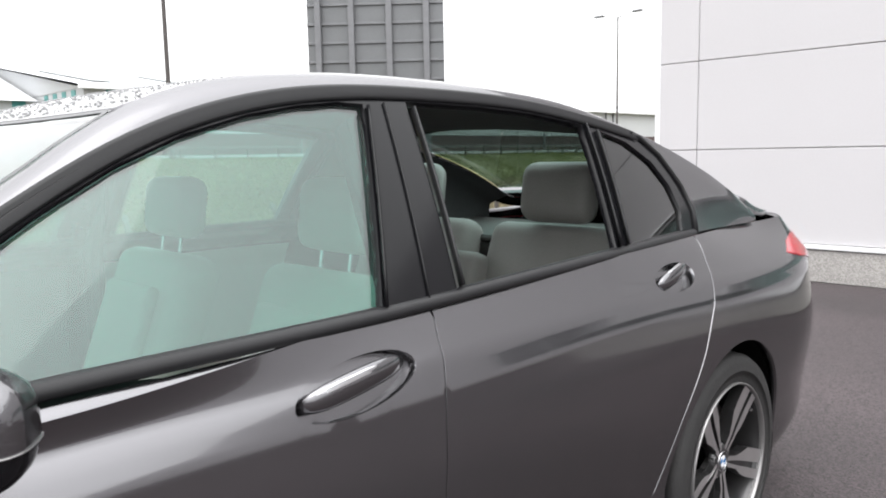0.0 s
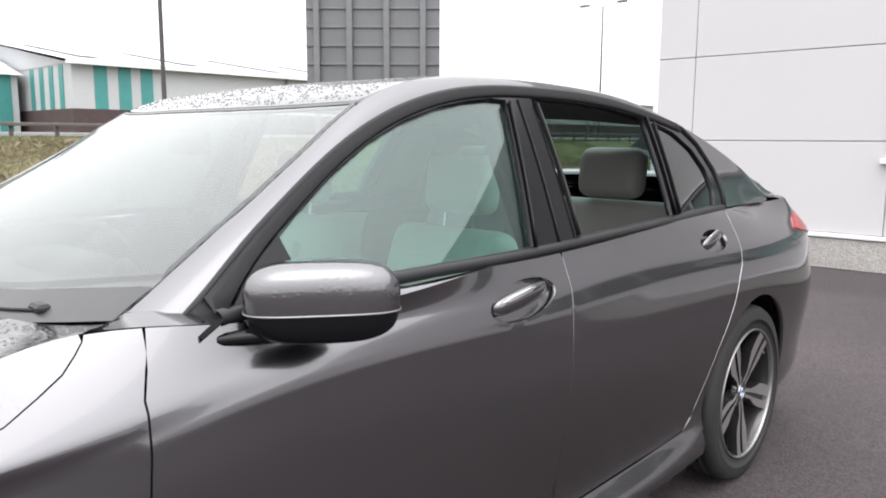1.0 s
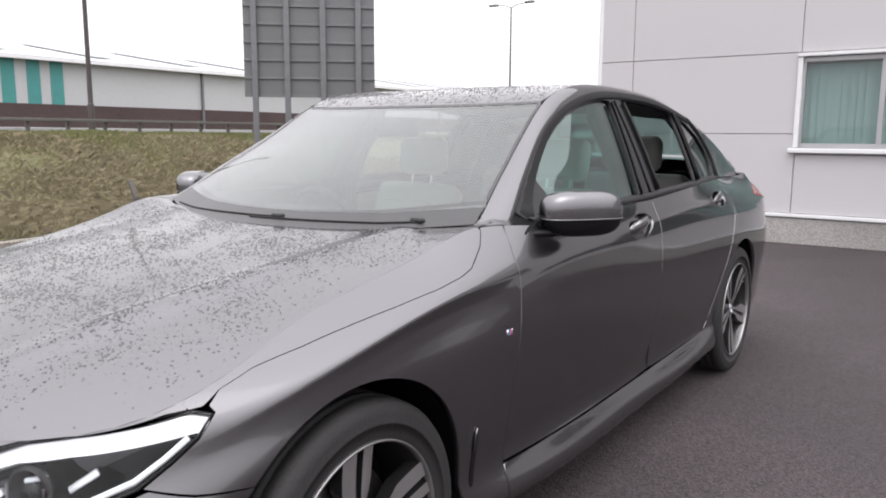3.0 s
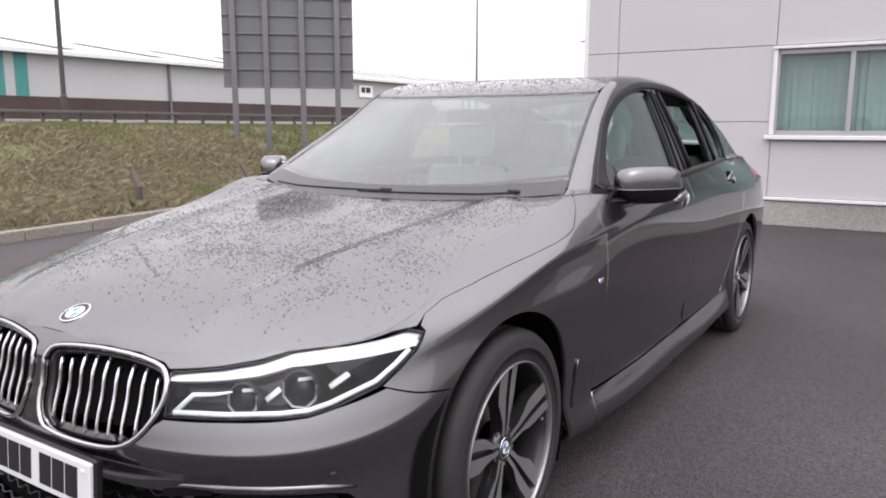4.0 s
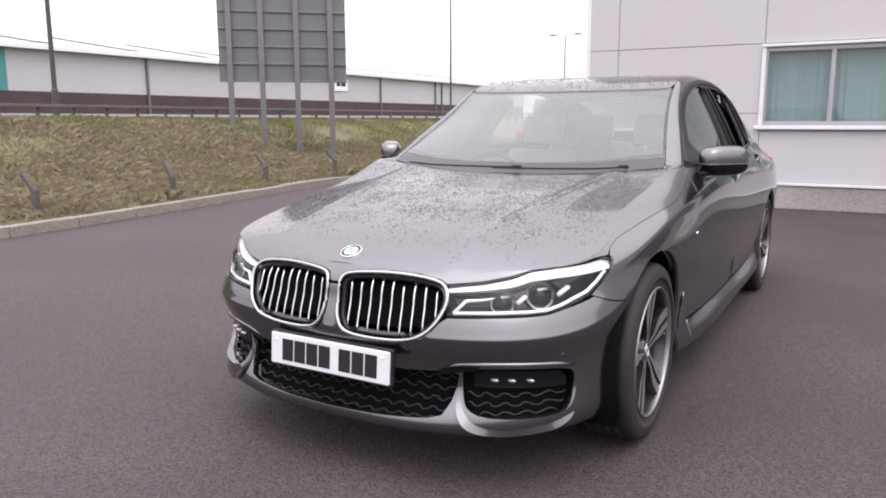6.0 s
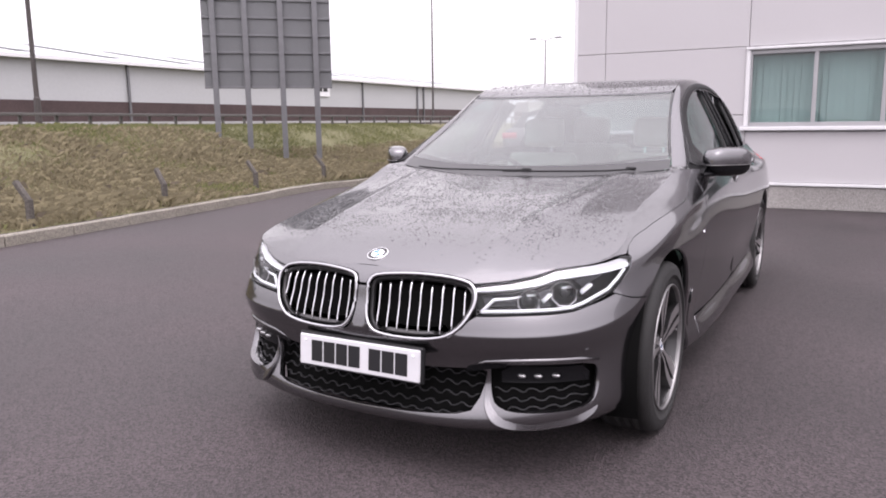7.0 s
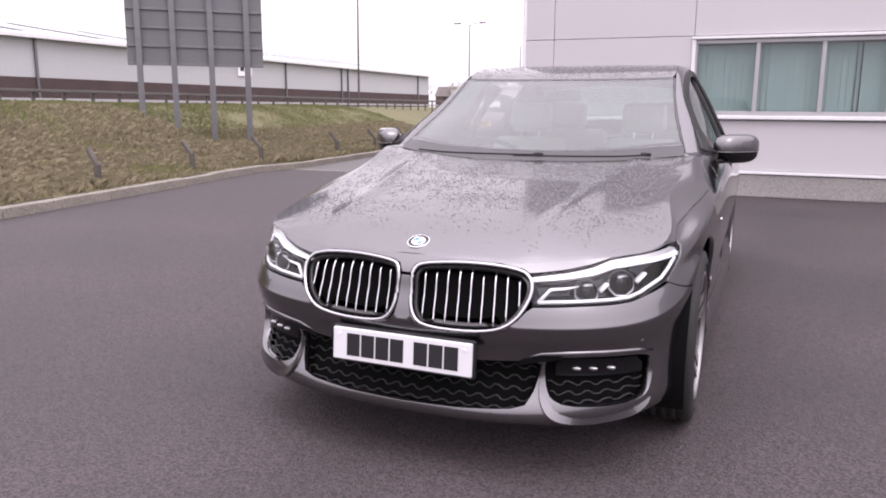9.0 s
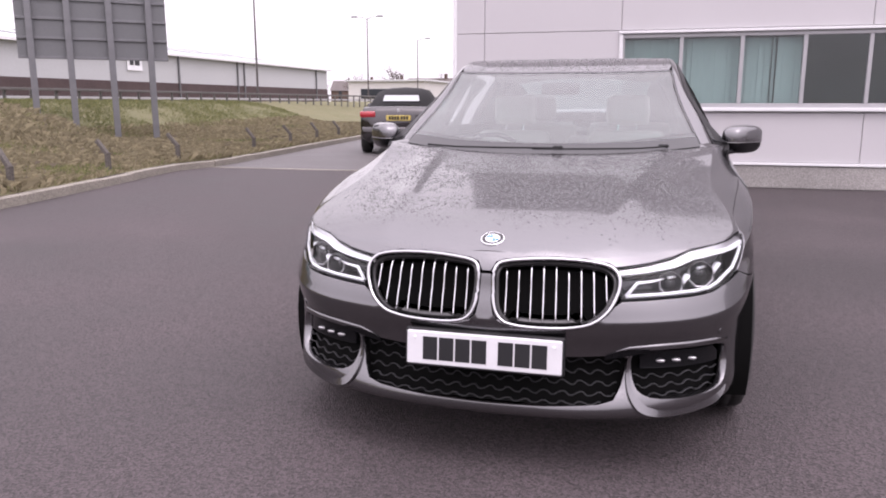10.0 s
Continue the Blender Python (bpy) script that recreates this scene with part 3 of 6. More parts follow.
# ---- the white building ----
WALL_Y, CORNER_X = 8.75, -2.52
WIN_X0, WIN_Z0, WIN_Z1 = .10, 1.20, 2.19
PANE_W, PANES = .845, 8
WALL_TOP = 6.2
bld = thing("white_building", "white clad office building with grey ribbon windows and concrete plinth", "building")
_wx1 = WIN_X0 + PANE_W * PANES
WSTEP = .035


def wall_panel(x0, x1, z0, z1, name="wall_panel"):
    """One sheet of cladding with a narrow joint round it."""
    return obj(name, boxed(x0 + .0035, x1 - .0035, WALL_Y, WALL_Y + .12, z0 + .0035, z1 - .0035, bevel=.006), M_CLAD, bld)


part("wall", boxed(CORNER_X + .02, 30, WALL_Y + .05, WALL_Y + .14, .33, WIN_Z0 - .02), M_CLAD, bld)
part("wall", boxed(CORNER_X + .02, 30, WALL_Y + .05, WALL_Y + .14, WIN_Z1 + .02, WALL_TOP - .05), M_CLAD, bld)
part("wall", boxed(CORNER_X + .02, WIN_X0 - .02, WALL_Y + .052, WALL_Y + .138, .34, WALL_TOP - .06), M_CLAD, bld)
part("wall", boxed(_wx1 + .02, 30, WALL_Y + .052, WALL_Y + .138, .34, WALL_TOP - .06), M_CLAD, bld)
part("side_wall", boxed(CORNER_X + .02, CORNER_X + .14, WALL_Y + .12, 26, .0, WALL_TOP - .05), M_CLAD, bld)
part("roof", boxed(CORNER_X, 30, WALL_Y + .02, 26, WALL_TOP - .06, WALL_TOP + .1), M_CLAD, bld)
part("rear_wall", boxed(CORNER_X + .1, 30, 25.9, 26, 0, WALL_TOP - .05), M_CLAD, bld)
for x0, x1 in ((CORNER_X, -2.02), (-2.02, WIN_X0 - .03)):
    for z0, z1 in ((.38, 1.34), (1.34, 2.30), (2.30, 3.55), (3.55, 4.85), (4.85, WALL_TOP)):
        wall_panel(x0, x1, z0, z1)
for i in range(5):
    x0 = WIN_X0 - .03 + i * 3.4
    for z0, z1 in ((.38, WIN_Z0 - .10), (WIN_Z1 + .11, 3.55), (3.55, 4.85), (4.85, WALL_TOP)):
        wall_panel(x0, x0 + 3.4, z0, z1)
for i in range(6):
    wall_panel(_wx1 + .05 + i * 3.4, _wx1 + 3.45 + i * 3.4, WIN_Z0 - .1, WIN_Z1 + .11)
part("plinth", boxed(CORNER_X + .01, 30, WALL_Y - .02, WALL_Y + .14, 0, .325, bevel=.01), M_CONCRETE, bld, "bare grey concrete plinth")
part("base_trim", boxed(CORNER_X - .005, 30, WALL_Y - .045, WALL_Y + .05, .335, .378, bevel=.006), M_FRAME, bld, "white metal drip trim")
part("corner_post", boxed(CORNER_X - .012, CORNER_X + .05, WALL_Y - .012, WALL_Y + .05, .38, WALL_TOP, bevel=.008), M_FRAME, bld)
part("window_hood", boxed(WIN_X0 - .06, _wx1 + .06, WALL_Y - .05, WALL_Y + .1, WIN_Z1 + .06, WIN_Z1 + .10, bevel=.006), M_FRAME, bld)
part("window_jamb", boxed(WIN_X0 - .055, WIN_X0, WALL_Y - .03, WALL_Y + .14, WIN_Z0 - .02, WIN_Z1 + .06, bevel=.006), M_FRAME, bld)
part("window_sill", boxed(WIN_X0 - .10, _wx1 + .06, WALL_Y - .075, WALL_Y + .1, WIN_Z0 - .085, WIN_Z0 - .03, bevel=.008), M_FRAME, bld)
win = part("window", boxed(WIN_X0, _wx1, WALL_Y + .03, WALL_Y + .09, WIN_Z1, WIN_Z1 + .055, bevel=.004), M_ALU, bld, "grey aluminium ribbon window with pale blinds")
part("window_frame", boxed(WIN_X0, _wx1, WALL_Y + .03, WALL_Y + .09, WIN_Z0 - .03, WIN_Z0 + .03, bevel=.004), M_ALU, win)
M_BLIND = mat("pale_green_blind_fabric", (.40, .47, .465), .8, vary=.08, scale=30)
M_OFFICE = mat("office_dim_wall", (.30, .30, .30), .8)
M_PANE = glass("office_window_glass", (.80, .86, .85), 1.2)
for i in range(PANES + 1):
    x = WIN_X0 + i * PANE_W
    part("mullion", boxed(x - .028, x + .028, WALL_Y + .025, WALL_Y + .095, WIN_Z0 + .03, WIN_Z1, bevel=.004), M_ALU, win)
for i in range(PANES):
    x = WIN_X0 + i * PANE_W
    pn = part("pane", boxed(x + .028, x + PANE_W - .028, WALL_Y + .055, WALL_Y + .062, WIN_Z0 + .03, WIN_Z1), M_PANE, win)
    pn.visible_shadow = False
part("office_room", boxed(CORNER_X + .3, 25, WALL_Y + 3.5, WALL_Y + 3.6, .4, 3.0), M_OFFICE, bld)
part("office_room", boxed(CORNER_X + .3, 25, WALL_Y + .16, WALL_Y + 3.5, .35, .42), M_OFFICE, bld)
part("office_room", boxed(CORNER_X + .3, 25, WALL_Y + .16, WALL_Y + 3.5, 2.6, 2.7), M_OFFICE, bld)
for i in range(3):
    bl = thing("vertical_blind", "pale green vertical blind hanging behind office glass", "blind", "blinds of the ribbon window")
    x = WIN_X0 + i * PANE_W + .04
    k = 0
    while x < WIN_X0 + (i + 1) * PANE_W - .05:
        if random.random() > .02:
            s = part("slat", boxed(-.044, .044, -.001, .001, WIN_Z0 + .02, WIN_Z1 - .02), M_BLIND, bl)
            s.matrix_world = pose(x, WALL_Y + .17, 0, 0, 0, 12 + random.uniform(-9, 9) + (40 if random.random() < .03 else 0))
        x += .083

# ---- the road sign seen from behind ----
SA, SB = Vector((-14.5, 12.5, 0)), Vector((-11.88, 14.82, 0))
sign = thing("road_sign", "large grey road sign, ribbed back showing, on steel posts", "road sign")
_w = (SB - SA).length
_m = Matrix.Translation(SA) @ Matrix.Rotation(math.atan2(SB.y - SA.y, SB.x - SA.x), 4, "Z")
SIGN_Z0, SIGN_Z1 = 2.34, 6.6
n_rows = 9
for i in range(n_rows):
    z0 = SIGN_Z0 + (SIGN_Z1 - SIGN_Z0) * i / n_rows
    z1 = SIGN_Z0 + (SIGN_Z1 - SIGN_Z0) * (i + 1) / n_rows
    b = boxed(0, _w, 0, .03, z0 + .004, z1 - .004, bevel=.004)
    bmesh.ops.transform(b, matrix=_m, verts=b.verts)
    part("sign_plank", b, M_SIGN, sign)
    b = boxed(.0, _w, -.045, 0.0, z0 - .03, z0 + .03, bevel=.006)
    bmesh.ops.transform(b, matrix=_m, verts=b.verts)
    part("sign_rail", b, M_POST, sign)
for f in (.085, .33, .605, .875):
    p = SA.lerp(SB, f)
    gz = float(ground_z(np.array([p.x]), np.array([p.y]))[0])
    b = bmesh.new()
    x = _w * f
    box(b, x - .075, x + .075, -.065, -.048, gz - .3, SIGN_Z1, .004)
    box(b, x - .075, x + .075, -.165, -.148, gz - .3, SIGN_Z1, .004)
    box(b, x - .006, x + .006, -.148, -.065, gz - .3, SIGN_Z1)
    bmesh.ops.transform(b, matrix=_m, verts=b.verts)
    part("sign_post", b, M_POST, sign)

# ---- crash barrier along the road ----
rail = thing("crash_barrier", "weathered steel crash barrier along the road", "barrier")
RX = -19.3
part("beam", boxed(RX - .03, RX + .10, -40, 120, 1.63, 1.72, bevel=.01), M_STEEL, rail)
pm = None
for i in range(130):
    y = -38 + i * 1.12
    if pm is None:
        pm = part("barrier_post", boxed(-.10, -.032, -.05, .05, .9, 1.73, bevel=.006), M_STEEL, rail)
        pm.location = (RX, y, 0)
    else:
        o = new("barrier_post", pm.data)
        o.parent, o.location = rail, (RX, y, 0)

# the second barrier, between the carriageways
rail2 = thing("crash_barrier", "pale galvanised crash barrier between the carriageways", "barrier")
part("beam", boxed(-24.05, -23.97, -40, 140, 1.38, 1.50, bevel=.01), M_ALU, rail2)
pm = part("barrier_post", boxed(-.04, .04, -.05, .05, .9, 1.42, bevel=.006), M_POST, rail2)
pm.location = (-24.10, -38, 0)
for i in range(1, 74):
    o = new("barrier_post", pm.data)
    o.parent, o.location = rail2, (-24.10, -38 + i * 2.4, 0)

# ---- the long warehouse across the road ----
shed = thing("warehouse", "long pale warehouse with a brown brick base and light sheet roof", "warehouse")
SX, SY0, SY1 = -33.0, 13.6, 74.0
part("brick_base", boxed(SX - 24, SX + .03, SY0, SY1, .5, 2.62), M_BRICK, shed)
part("wall", boxed(SX - 24, SX, SY0 + .03, SY1 - .03, 2.62, 4.62), M_SHED, shed)
loft("roof", [[(SX + .35, y, 4.60), (SX + .35, y, 4.72), (SX - 12, y, 6.6), (SX - 24.3, y, 4.72), (SX - 24.3, y, 4.6)] for y in (SY0 - .3, SY1 + .3)], M_SHEDROOF, shed, smooth=False)
for y in (SY0, SY1):
    b = bmesh.new()
    b.faces.new([b.verts.new(p) for p in ((SX, y, 4.6), (SX - 12, y, 6.5), (SX - 24, y, 4.6))])
    part("gable", b, M_SHED, shed)
part("gutter", boxed(SX + .28, SX + .45, SY0 - .3, SY1 + .3, 4.53, 4.66), M_FRAME, shed)
y = SY0 + 1.0
i = 0
while y < SY1 - 4:
    b = boxed(SX - 9.5, SX - 1.5, 0, 1.1, .05, .09)
    sl = part("rooflight", b, mat("rooflight_sheet", (.36, .38, .38), .4) if i == 0 else _rl, shed)
    _rl = sl.data.materials[0]
    sl.matrix_world = Matrix.Translation((0, y, 4.72)) @ Matrix.Translation((SX + .35, 0, 0)) @ Matrix.Rotation(math.atan2(1.88, 12.35), 4, "Y") @ Matrix.Translation((-SX - .35, 0, 0))
    y += 5.2
    i += 1
for y0 in (14.6, 15.7, 16.75):
    part("teal_panel", boxed(SX + .0, SX + .03, y0, y0 + .58, 2.62, 4.55), M_TEAL, shed, "teal painted wall sheet")
for x0 in (-33.9, -35.1, -36.3, -37.5):
    part("teal_panel", boxed(x0 - .5, x0, SY0 - .0, SY0 + .03, 2.62, 4.55), M_TEAL, shed, "teal painted wall sheet")
for y0 in (24.85, 46.7, 55.1, 56.2, 71):
    part("downpipe", boxed(SX + .03, SX + .15, y0, y0 + .13, 1.0, 4.6, bevel=.02), M_POST, shed)
kmx = part("sign_board", boxed(SX + .04, SX + .1, 40.95, 42.5, 3.35, 4.2), M_WHITE, shed, "small white sign board")
for a, b2 in ((41.2, 41.6), (41.72, 42.22)):
    part("sign_mark", boxed(SX + .1, SX + .115, a, b2, 3.68, 4.05), M_INK, kmx)
annex = thing("green_trimmed_shed", "low pale shed with teal trim beside the warehouse", "shed")
part("wall", boxed(-52, -38.5, 4, 13.2, .8, 4.3), M_SHED, annex)
part("teal_stripe", boxed(-38.5, -38.46, 12.3, 12.9, .9, 4.3), M_TEAL, annex)
loft("roof", [[(-38.2, y, 4.3), (-45, y, 6.2), (-52.3, y, 4.3)] for y in (3.8, 13.4)], M_SHEDROOF, annex, smooth=False)


def lamp_post(x, y, z0, h, arms, label):
    """A tapered street lamp column with outreach arms."""
    t = thing("street_lamp", label, "street lamp", "street lamps along the road", at=pose(x, y, z0))
    part("column", tube(bmesh.new(), [(0, 0, -.3), (0, 0, 1.2), (0, 0, 1.25), (0, 0, h)], [.10, .10, .075, .05], 10), M_POLE, t)
    for s in arms:
        part("arm", tube(bmesh.new(), [(0, 0, h - .05), (.5 * s, 0, h + .15), (1.5 * s, 0, h + .22)], .03, 6), M_POLE, t)
        part("lantern", boxed(1.45 * s - .35, 1.45 * s + .35, -.14, .14, h + .15, h + .3, bevel=.04), M_POST, t)
    return t


lamp_post(-21.0, 11.8, 1.0, 10.5, (), "tall dark steel street lamp column behind the barrier")
lamp_post(-26.0, 45.7, 1.0, 9.2, (-1, 1), "tall twin-arm steel street lamp behind the barrier")
lamp_post(-28.8, 75.4, 1.0, 9.0, (-1, 1), "far twin-arm steel street lamp by the road")
lamp_post(-30, 98.0, 1.0, 8.5, (1,), "distant steel street lamp by the road")

# ---- the grey saloon ----
car = thing("saloon_car", "dark grey metallic saloon car beaded with rain, parked on asphalt", "car")
WHEELBASE, HUB_Z, RAD = 3.07, .352, .352


# bumper with its openings
LAMP_TOP = [(.437, .714), (.56, .728), (.655, .743), (.725, .766), (.79, .787)]
lamp_outline = (np.concatenate([front(*LAMP_TOP), side((-.40, .788), (-.365, .778), (-.40, .742), (-.45, .708), (-.51, .672)),
                               front((.79, .640), (.75, .629), (.70, .627), (.594, .625), (.47, .621), (.445, .6205), (.443, .66))]))
kidney_outline = smooth(front((.027, .69), (.036, .718), (.06, .729), (.14, .737), (.23, .740), (.33, .735), (.405, .722), (.430, .706), (.440, .685), (.437, .65), (.42, .615),
                       (.395, .58), (.36, .552), (.31, .535), (.25, .527), (.16, .526), (.10, .531), (.06, .545), (.04, .57), (.030, .61)), 1)
kidney_r = kidney_outline * (-1, 1)
_bl = [(0, .174), (.25, .175), (.5, .180), (.7, .186)]
_half = np.concatenate([front(*_bl), side((-.53, .181), (-.42, .184), (-.375, .19), *[(y, z) for y, z in arc(-.012, HUB_Z + .008, .396, 202, 180, 4)], *arc(-.012, HUB_Z + .008, .396, 180, 138, 9)),
                        side((-.34, .628), (-.42, .640), (-.495, .665))])
_lower = np.concatenate([front((.79, .638), (.75, .625), (.70, .621), (.594, .619), (.447, .614)), front((.425, .60), (.40, .572), (.36, .542), (.31, .524), (.25, .516), (.16, .515), (.09, .520), (.05, .535), (.028, .56), (.02, .60), (.016, .69))])
_h = np.concatenate([_half, _lower])
bumper_outline = np.concatenate([_h, (_h * (-1, 1))[::-1][:-1]])
intake_c = np.concatenate([front((0, .252), (.2, .255), (.38, .268), (.43, .282), (.458, .325), (.475, .375), (.482, .415), (.44, .425), (.30, .414), (0, .410))])
intake_c = np.concatenate([intake_c, (intake_c[1:-1] * (-1, 1))[::-1]])
intake_l = smooth(front((.512, .305), (.56, .284), (.66, .279), (.765, .282), (.80, .298), (.815, .345), (.818, .405), (.80, .438), (.70, .444), (.57, .443), (.51, .438), (.492, .42), (.494, .37), (.499, .335)), 1)
bumper = panel("front_bumper", skin, bumper_outline, M_PAINT, car, holes=[intake_c, intake_l, intake_l * (-1, 1)], step=.026, depth=.03)


def recess(name, outline, material, depth, parent):
    """A pan set behind an opening, near-black to stand in for the shade inside."""
    return panel(name, skin, outline, material, parent, lift=-depth, step=.05, depth=0)


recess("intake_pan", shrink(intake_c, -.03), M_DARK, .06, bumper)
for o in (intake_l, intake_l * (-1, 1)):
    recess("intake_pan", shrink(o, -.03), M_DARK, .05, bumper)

# wings, doors, quarters, sills
SHUT = [(.595, 1.028), (.58, 1.012), (.555, .99), (.515, .968), (.465, .944), (.40, .929), (.30, .914), (.15, .894), (0, .872), (-.12, .852), (-.25, .832), (-.335, .811), (-.378, .791), (-.405, .7895)]
fender_outline = np.concatenate([side(*arc(-.012, HUB_Z + .008, .396, 138, 0, 24)), side((.415, .24), (.42, .165), (.60, .16), (.612, .30), (.618, .50), (.625, .67), (.638, .77), (.648, .86), (.652, .94), (.668, .978)),
                                 side((.678, 1.0)), [(u_side(.684), 8 * VSTEP), (u_side(.60), 8 * VSTEP)], side(*SHUT[:-2]), side((-.368, .790), (-.361, .778), (-.40, .738), (-.45, .704), (-.505, .671), (-.497, .668), (-.42, .643), (-.34, .631))])
fender = panel("front_wing", skin, fender_outline, M_PAINT, car, gap=.002, mirror=True, step=.028, depth=.02)
DOOR_F = [(.668, .978), (.652, .94), (.648, .86), (.638, .77), (.625, .67), (.618, .50), (.615, .345)]
DOOR_M = [(1.755, .345), (1.757, .55), (1.763, .70), (1.778, .873), (1.793, .957), (1.80, 1.0), (1.808, 1.03)]
DOOR_R = [(2.53, .350), (2.60, .39), (2.66, .49), (2.72, .61), (2.83, .77), (2.905, .89), (2.96, .955), (3.02, 1.0), (3.08, 1.045)]


def top_line(y0, y1, n=10):
    return [(u_side(y0 + (y1 - y0) * i / n), 8 * VSTEP) for i in range(n + 1)]


handle_f = side(*[(1.59 + .135 * math.cos(a) , .957 + .043 * math.sin(a) + .012 * math.cos(a)) for a in np.linspace(0, 2 * math.pi, 28, endpoint=False)])
handle_r = side(*[(2.765 + .125 * math.cos(a), .985 + .034 * math.sin(a) + .006 * math.cos(a)) for a in np.linspace(0, 2 * math.pi, 28, endpoint=False)])
fdoor = panel("front_door", skin, np.concatenate([side(*DOOR_F), side((.9, .337), (1.3, .337), (1.6, .338)), side(*DOOR_M), top_line(1.80, .685, 14)]), M_PAINT, car, gap=.002, mirror=True, step=.026, holes=[handle_f], depth=.025)
rdoor = panel("rear_door", skin, np.concatenate([side(*DOOR_M[::-1]), side((1.9, .338), (2.2, .34), (2.45, .343)), side(*DOOR_R), top_line(3.08, 1.808, 16)]), M_PAINT, car, gap=.002, mirror=True, step=.026, holes=[handle_r], depth=.025)
sill = panel("sill_skirt", skin, np.concatenate([side((.61, .155)), [(u_side(q), .01) for q in (.9, 1.4, 1.9, 2.3)], side((2.60, .165), (2.66, .23), (2.665, .30), (2.61, .385), (2.53, .345), (2.2, .335), (1.6, .333), (.9, .332), (.62, .335))]), M_PAINT, car, mirror=True, step=.03, depth=.02)
quarter = panel("rear_quarter", skin, np.concatenate([side(*DOOR_R[1:]), top_line(3.085, 3.95, 10), [(u_side(4.10), 8 * VSTEP), (PLAN_U[-1] - .01, 8 * VSTEP), (PLAN_U[-1] - .01, .05)],
                                                        side((3.9, .22), (3.6, .215), (3.45, .22)), side(*arc(WHEELBASE, HUB_Z, .395, -20, 0, 4)), side(*arc(WHEELBASE, HUB_Z, .395, 0, 185, 34)), side((2.66, .31))]), M_PAINT, car, gap=.002, mirror=True, step=.03, depth=.02)
# shell behind the gaps, the shade of the gaps put into its near-black colour
shell_outline = np.concatenate([side((-.55, .25), (-.40, .30)), side(*arc(0, HUB_Z, .42, 185, -5, 24)), side((.45, .2), (1.5, .19), (2.6, .2)), side(*arc(WHEELBASE, HUB_Z, .43, 190, -10, 24)), side((3.6, .25), (4.0, .3)),
                                [(u_side(q), 7.3 * VSTEP) for q in (4.0, 3.6, 3.0, 2.0, 1.0, .5, .1, -.3)], side((-.55, .6))])
panel("inner_shell", skin, shell_outline, M_DARK, car, lift=-.03, depth=0, mirror=True, step=.05)

# bonnet
_ft = [skin(np.array([u]), np.array([8 * VSTEP]))[0] for u in np.concatenate([u_front(np.linspace(0, .80, 14)), u_side([-.54, -.48]), u_side(np.linspace(-.42, .60, 16))])]
_be = np.array([(p[0], p[1]) for p in _ft])
_rear = np.array([(x, .487 + .30 * x**2) for x in np.linspace(.76, 0, 12)])
half = np.concatenate([_be, _rear])
bonnet_outline = np.concatenate([half, (half[1:-1] * (-1, 1))[::-1]])
_edge = {"x": np.array([p[0] for p in _ft]), "y": np.array([p[1] for p in _ft]), "z": np.array([p[2] for p in _ft])}


def bonnet_fit(x, y):
    """The bonnet's crown, drawn to the height of the wings and the nose along its edge."""
    p = bonnet_skin(x, y)
    ex = np.interp(y, _edge["y"], _edge["x"])
    ez = np.interp(y, _edge["y"], _edge["z"])
    base = bonnet_skin(ex, y)[:, 2]
    t = np.clip(np.abs(p[:, 0]) / np.maximum(ex, .05), 0, 1.1)
    p[:, 2] += (ez - base) * t**3
    return p


bonnet = panel("bonnet", bonnet_fit, bonnet_outline, M_WET, car, gap=.0, step=.024, depth=.0)

_lipb = np.concatenate([front((.014, .70), (.03, .728), (.06, .738), (.14, .746), (.23, .749), (.33, .744), (.41, .730), (.432, .7185), (.56, .7297), (.655, .7447), (.725, .7677), (.79, .7887)), side((-.45, .7893), (-.41, .790))])
_lipt = np.array([(u, 8 * VSTEP) for u in np.concatenate([u_side([-.405, -.45, -.52, -.57]), u_front(np.linspace(.80, 0, 14))])])
_lip = np.concatenate([_lipb, _lipt])
panel("bonnet_nose", skin, np.concatenate([_lip, (_lip[:-1] * (-1, 1))[::-1]]), M_PAINT, bonnet, step=.012, depth=.012)
flank_outline = np.concatenate([side(*SHUT), [(u_side(q), 8 * VSTEP) for q in (-.42, -.36, -.30, -.2, -.1, 0, .15, .3, .45, .55, .594)]])
panel("bonnet_flank", skin, flank_outline, M_DEW, [bonnet, bonnet], mirror=True, step=.02, depth=0)

# screen, roof, rear window
ED = lambda y: float(EDGE(y)[0, 0])
BASE = [(x, .452 + .40 * x**2) for x in np.linspace(0, .75, 10)]
HEAD = [(x, 1.225 + .30 * x**2) for x in np.linspace(.605, 0, 9)]
ws = np.array([*BASE, *[(ED(y), y) for y in np.linspace(.80, 1.32, 8)], *HEAD])
ws = np.concatenate([ws, (ws[1:-1] * (-1, 1))[::-1]])
screen = panel("windscreen", top_skin, ws, M_SCREEN, car, step=.05, depth=.005, back=True)
screen.visible_shadow = False
_in = shrink(ws, .011)
_in[:, 1] += np.where(_in[:, 1] < .452 + .40 * _in[:, 0]**2 + .03, .078, 0)
panel("dark_border", top_skin, ws, M_FRIT, screen, holes=[_in], lift=.0015, depth=0, step=.04, label="black printed edge of the windscreen")
rf = np.array([(0, 1.235), *[(x, 1.235 + .30 * x**2) for x in np.linspace(.1, .60, 7)], *[(ED(y), y) for y in np.linspace(1.40, 3.0, 16)], *[(x, 2.86 + .5 * x**2) for x in np.linspace(.5, 0, 8)]])
rf = np.concatenate([rf, (rf[1:-1] * (-1, 1))[::-1]])
roof = panel("roof", top_skin, rf, M_WET, car, step=.04, depth=.02)
